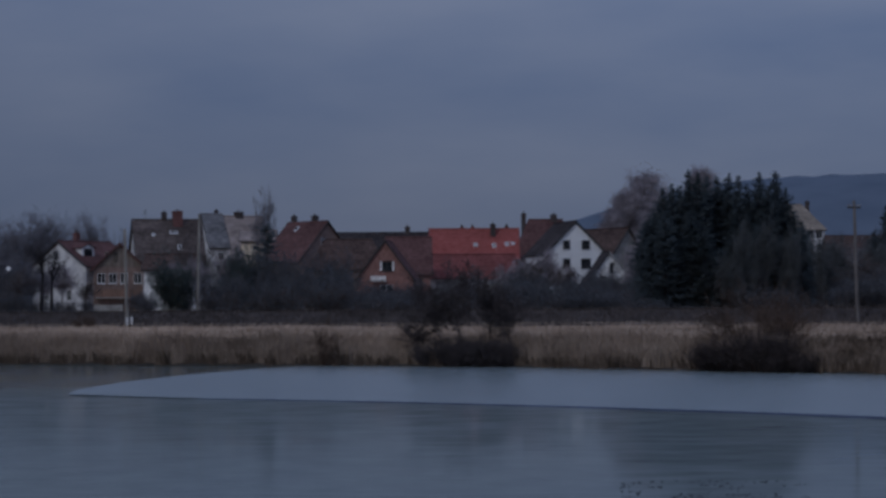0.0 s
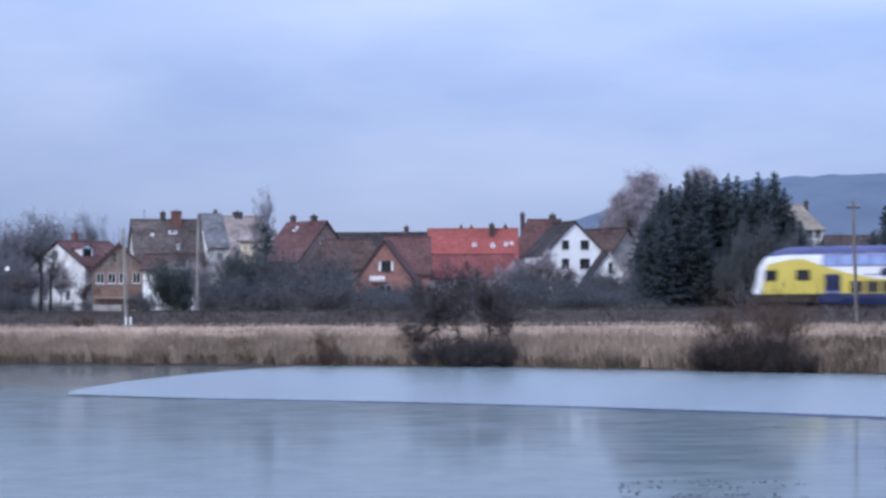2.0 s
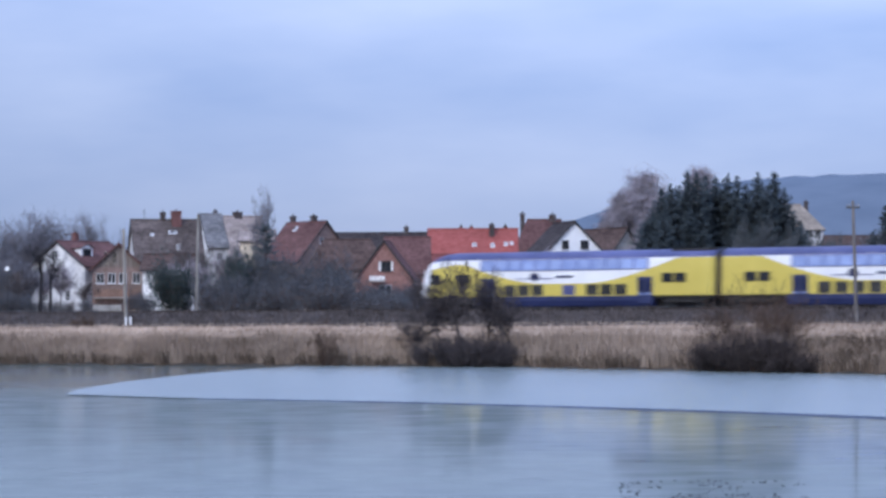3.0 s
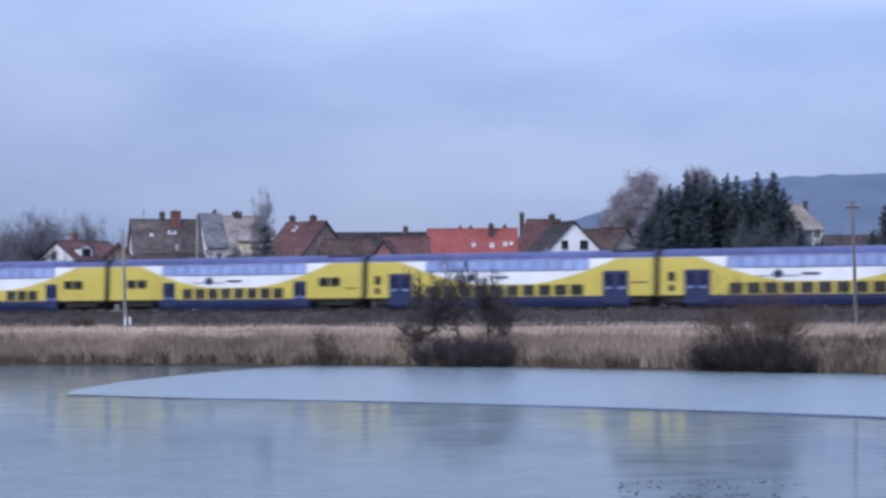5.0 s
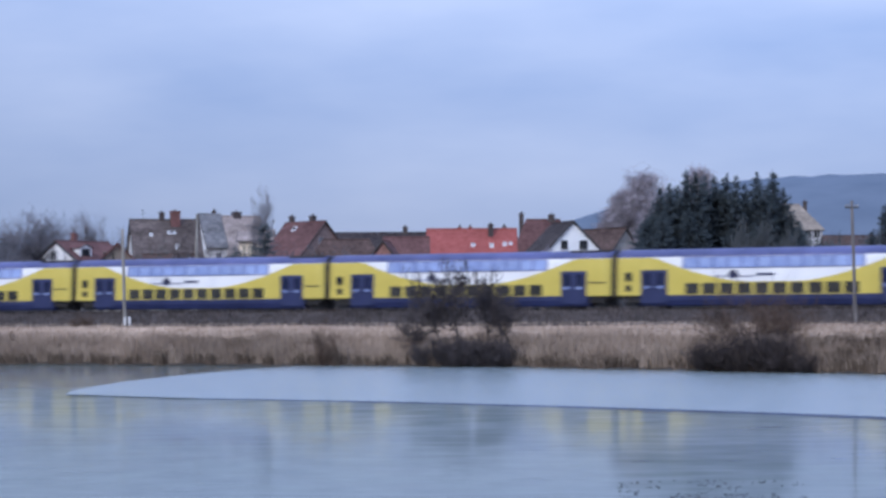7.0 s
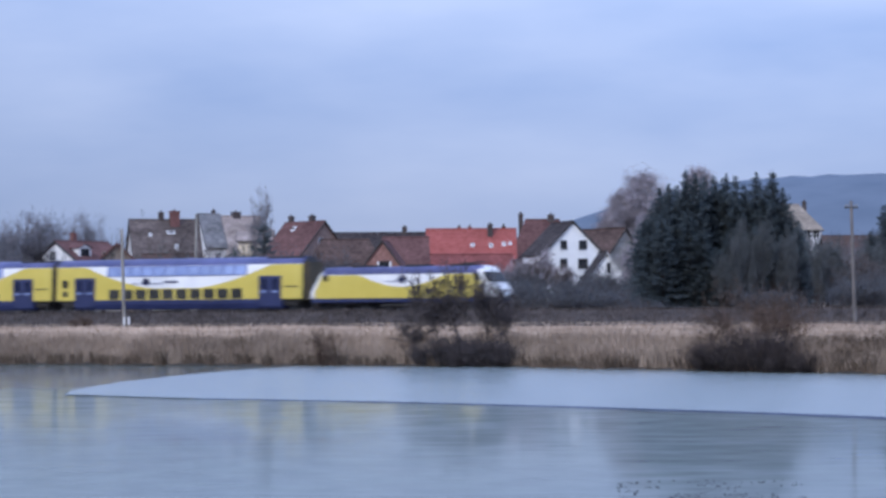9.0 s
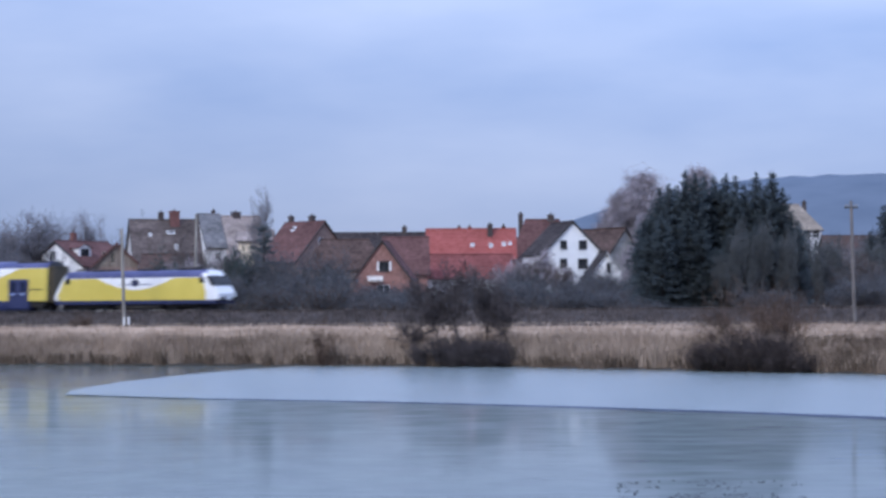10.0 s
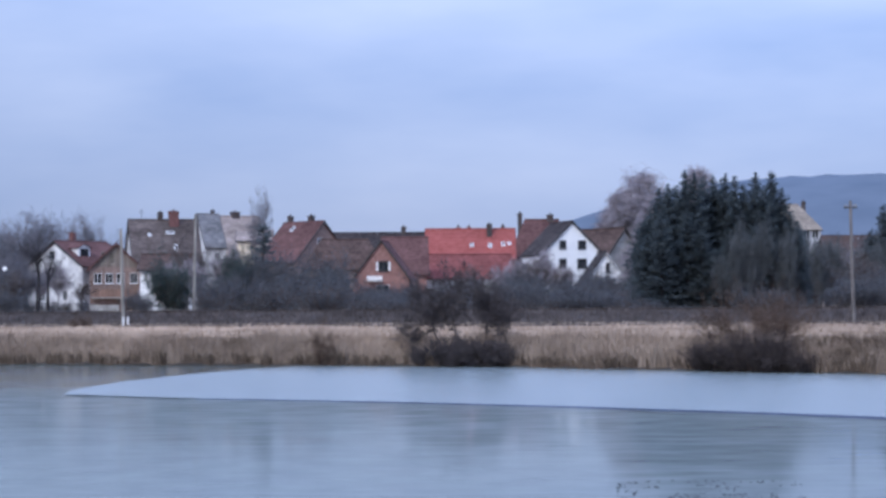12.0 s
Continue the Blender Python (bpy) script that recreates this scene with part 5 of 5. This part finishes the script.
def build_shore_bushes():
    m1 = shrub(81, 3.6, 1.45, "shore_twig", "broad low dark bush overhanging the lake shore", stems=64, depth=4, rmin=0.008, group="shore bushes", kids=2)
    put(m1, 1.0, 141.4, 0, 0.8, 1.05, first=True)
    for x, y, a, sc, sz in ((0.0, 142.0, 70, 0.7, 0.95), (2.0, 140.9, 140, 0.7, 1.0), (2.9, 140.3, 200, 0.7, 0.95), (-0.9, 142.6, 260, 0.6, 0.8), (3.5, 140.0, 20, 0.5, 0.7)):
        put(m1, x, y, a, sc, sz)
    m2 = bare_tree(82, 5.2, 0.55, "shore_twig", "small dark leafless tree on the lake shore", depth=5, kids=2, rmin=0.008, r=0.06, trunk_part=0.22, limbs=4)
    put(m2, -0.2, 143.5, 0, 0.95, 0.97, first=True)
    put(m2, 2.3, 142.8, 120, 0.95, 0.93)
    put(m2, 0.8, 143.0, 310, 0.95, 1.08)
    put(m2, 3.5, 142.0, 60, 0.8, 0.8)
    put(m2, -1.2, 144.2, 20, 0.7, 0.45)
    r1 = shrub(83, 4.8, 3.2, "red_twig", "broad reddish-brown leafless bush on the lake shore", stems=24, depth=4, rmin=0.005, group="shore bushes", kids=2)
    put(r1, 15.4, 129.5, 0, 1.0, 0.95, first=True)
    put(r1, 17.2, 131.5, 80, 0.7, 0.9)
    r2 = shrub(84, 3.2, 1.6, "dark_twig", "dark low bush on the lake shore", stems=50, depth=4, rmin=0.0065, group="shore bushes", kids=2)
    put(r2, 14.6, 126.0, 0, 1.0, 0.95, first=True)
    put(r2, 13.2, 127.6, 60, 0.8, 0.9)
    put(r2, 15.9, 124.4, 35, 0.8, 1.05)
    put(r2, 17.3, 122.8, 250, 0.5, 0.6)
    put(r2, 16.2, 123.8, 130, 0.8, 0.68)
    put(r2, 15.2, 125.0, 310, 0.8, 1.15)
    for x, y, sc, sz in ((20.2, 123.8, 0.5, 0.42), (21.4, 122.6, 0.35, 0.40)):
        put(r1, x, y, 77 * x, sc, sz)
    k = shrub(85, 1.7, 2.3, "red_twig", "small reddish leafless bush among the reeds", stems=10, depth=4, rmin=0.006, group="shore bushes")
    put(k, -6.9, 145.4, 0, 0.8, 1.0, first=True)
    put(k, -17.0, 154.6, 90, 0.42, 0.45)
    put(k, -16.3, 155.5, 40, 0.3, 0.5)
    put(k, -30.6, 219.0, 10, 0.7, 0.5)
    put(k, -31.6, 219.5, 70, 0.6, 0.4)


build_trees()
build_shore_bushes()

# ---------------------------------------------------------------- poles and small things by the line


def pole(label, x, y, top, lean_x, cross=None, r=0.13, wood="pole"):
    z = land_z(x, y)
    t = empty("telegraph_pole", pose(x, y, z), label, "utility pole", "poles by the railway")
    bm = bmesh.new()
    tube(bm, (0, 0, -0.4), (lean_x, 0, top - z), r, r * 0.72, 12)
    part("shaft", bm, M[wood], t)
    if cross:
        for dz, w in cross:
            arm = part("crossarm", boxed(lean_x - w / 2, lean_x + w / 2, -0.09, 0.05, top - z - dz - 0.06, top - z - dz + 0.06, bevel=0.015), M["dark_iron"], t, "dark crossarm")
            for xx in (-w / 2 + 0.08, -w / 4, w / 4, w / 2 - 0.08):
                bm = bmesh.new()
                tube(bm, (lean_x + xx, -0.02, top - z - dz + 0.05), (lean_x + xx, -0.02, top - z - dz + 0.22), 0.035, 0.045, 8)
                part("insulator", bm, M["concrete"], arm, "pale insulator")
    return t


def build_poles():
    pole("grey wooden telegraph pole standing beside the railway", -27.5, 221, 10.4, -0.2, r=0.16, wood="pale_pole")
    pole("grey wooden telegraph pole with a crossarm beside the railway", 29.9, 187, 11.0, -0.2, cross=((0.5, 1.0),), r=0.14)
    pole("grey wooden pole behind the railway line", -23.1, 238, 12.3, 0.2, r=0.15, wood="pale_pole")
    # short white posts and a cabinet near the line
    for x in (-27.3, -26.9):
        ob = part("marker_post", boxed(x - 0.09, x + 0.09, 219.1, 219.3, land_z(x, 219) - 0.1, land_z(x, 219) + 0.75, bevel=0.03), M["white_plaster"])
        tagged(ob, "short white concrete post beside the line", "post", "posts by the line")
    # low white garden wall and a dish on a mast by the far-left gardens
    ob = part("garden_wall", boxed(-39.8, -36.6, 289.8, 290.1, 3.0, 4.1, bevel=0.04), M["concrete"])
    tagged(ob, "low grey-white garden wall behind the railway", "wall")
    t = empty("satellite_dish", pose(-48.6, 285, land_z(-48.6, 285)), "white dish on a thin mast among trees", "satellite dish")
    bm = bmesh.new()
    tube(bm, (0, 0, -0.3), (0, 0, 4.95), 0.05, 0.04, 8)
    part("mast", bm, M["dark_iron"], t, "thin dark mast")
    bm = bmesh.new()
    tube(bm, (0, -0.22, 5.1), (0, -0.05, 5.05), 0.25, 0.12, 16)
    part("dish", bm, M["white_plaster"], t, "round white dish")


build_poles()

# ---------------------------------------------------------------- reeds and grass


def blades(name, count, where, h0, h1, w0, w1, mat, label, seed, lean=0.18):
    rng = np.random.default_rng(seed)
    verts, faces = [], []
    for i in range(count):
        x, y, z, k = where(rng)
        h = rng.uniform(h0, h1) * k
        w = rng.uniform(w0, w1)
        a = rng.uniform(-0.9, 0.9)
        dx, dy = math.cos(a) * w / 2, math.sin(a) * w / 2
        lx, ly = rng.normal(0, lean) * h, rng.normal(0, lean) * h
        n = len(verts)
        verts += [(x - dx, y - dy, z - 0.05), (x + dx, y + dy, z - 0.05), (x + dx * 0.9 + lx * 0.4, y + dy * 0.9 + ly * 0.4, z + h * 0.6), (x - dx * 0.9 + lx * 0.4, y - dy * 0.9 + ly * 0.4, z + h * 0.6), (x + lx, y + ly, z + h)]
        faces += [(n, n + 1, n + 2, n + 3), (n + 3, n + 2, n + 4)]
    ob = from_lists(name, verts, faces, M[mat])
    tagged(ob, label, "vegetation", kind="stuff")


def reed_spot(rng):
    s = rng.uniform(-32, 100)
    d = shore_d(s) + 0.02 - 3.6 * rng.random() ** 1.1
    p = at_track(s, d)
    k = 0.92 + 0.45 * noise.noise(Vector((s * 0.35, d * 0.5, 0))) + 0.40 * noise.noise(Vector((s * 1.3, d * 0.9, 2)))
    if s > 56:
        k *= 0.78      # trampled and broken towards the right
    return p.x, p.y, max(land_z(p.x, p.y), 0.0), max(0.25, k)


def sedge_spot(rng):
    """Darker rotting stems in clumps, thickest at the water's edge."""
    while True:
        s = rng.uniform(-32, 100) if rng.random() < 0.7 else rng.uniform(54, 80)
        d = shore_d(s) + 0.10 - (3.0 + (2.5 if s > 54 else 0.0)) * rng.random() ** (2.2 if s < 54 else 1.2)
        if noise.noise(Vector((s * 0.8, d * 0.8, 5))) + 0.5 * noise.noise(Vector((s * 2.3, d, 8))) > (-0.05 if s < 54 else -0.12):
            break
    p = at_track(s, d)
    return p.x, p.y, max(land_z(p.x, p.y), 0.0), (0.9 if s < 54 else 1.3) + 0.8 * max(0.0, noise.noise(Vector((s * 0.5, d, 11))))


def field_spot(rng):
    s = rng.uniform(-60, 100)
    d = 7 + (shore_d(s) - 9.5) * rng.random()
    p = at_track(s, d)
    return p.x, p.y, land_z(p.x, p.y), 1.0 + 0.5 * noise.noise(Vector((s * 0.15, d * 0.15, 7)))


blades("reeds", 78000, reed_spot, 0.6, 1.2, 0.022, 0.045, "reed", "dense belt of dry tan reeds along the shore", 3, lean=0.24)
blades("sedge", 30000, sedge_spot, 0.25, 0.75, 0.03, 0.06, "sedge", "dark rotting sedge in clumps at the edge of the water", 12, lean=0.35)


def bank_spot(rng):
    s = rng.uniform(-66, 100)
    d = rng.uniform(2.6, 8.4)
    p = at_track(s, d)
    z = 3.14 - 1.34 * (d - 2.6) / 5.0 if d < 7.6 else 1.85
    return p.x, p.y, z, 1.0 + 0.5 * noise.noise(Vector((s * 0.2, d * 0.3, 9)))


blades("bank_weeds", 32000, bank_spot, 0.12, 0.42, 0.03, 0.07, "weeds", "dark dead weeds on the railway bank", 6, lean=0.3)
blades("dry_grass", 85000, field_spot, 0.06, 0.20, 0.05, 0.10, "grass", "pale bleached winter grass on the field", 4, lean=0.6)

motions()
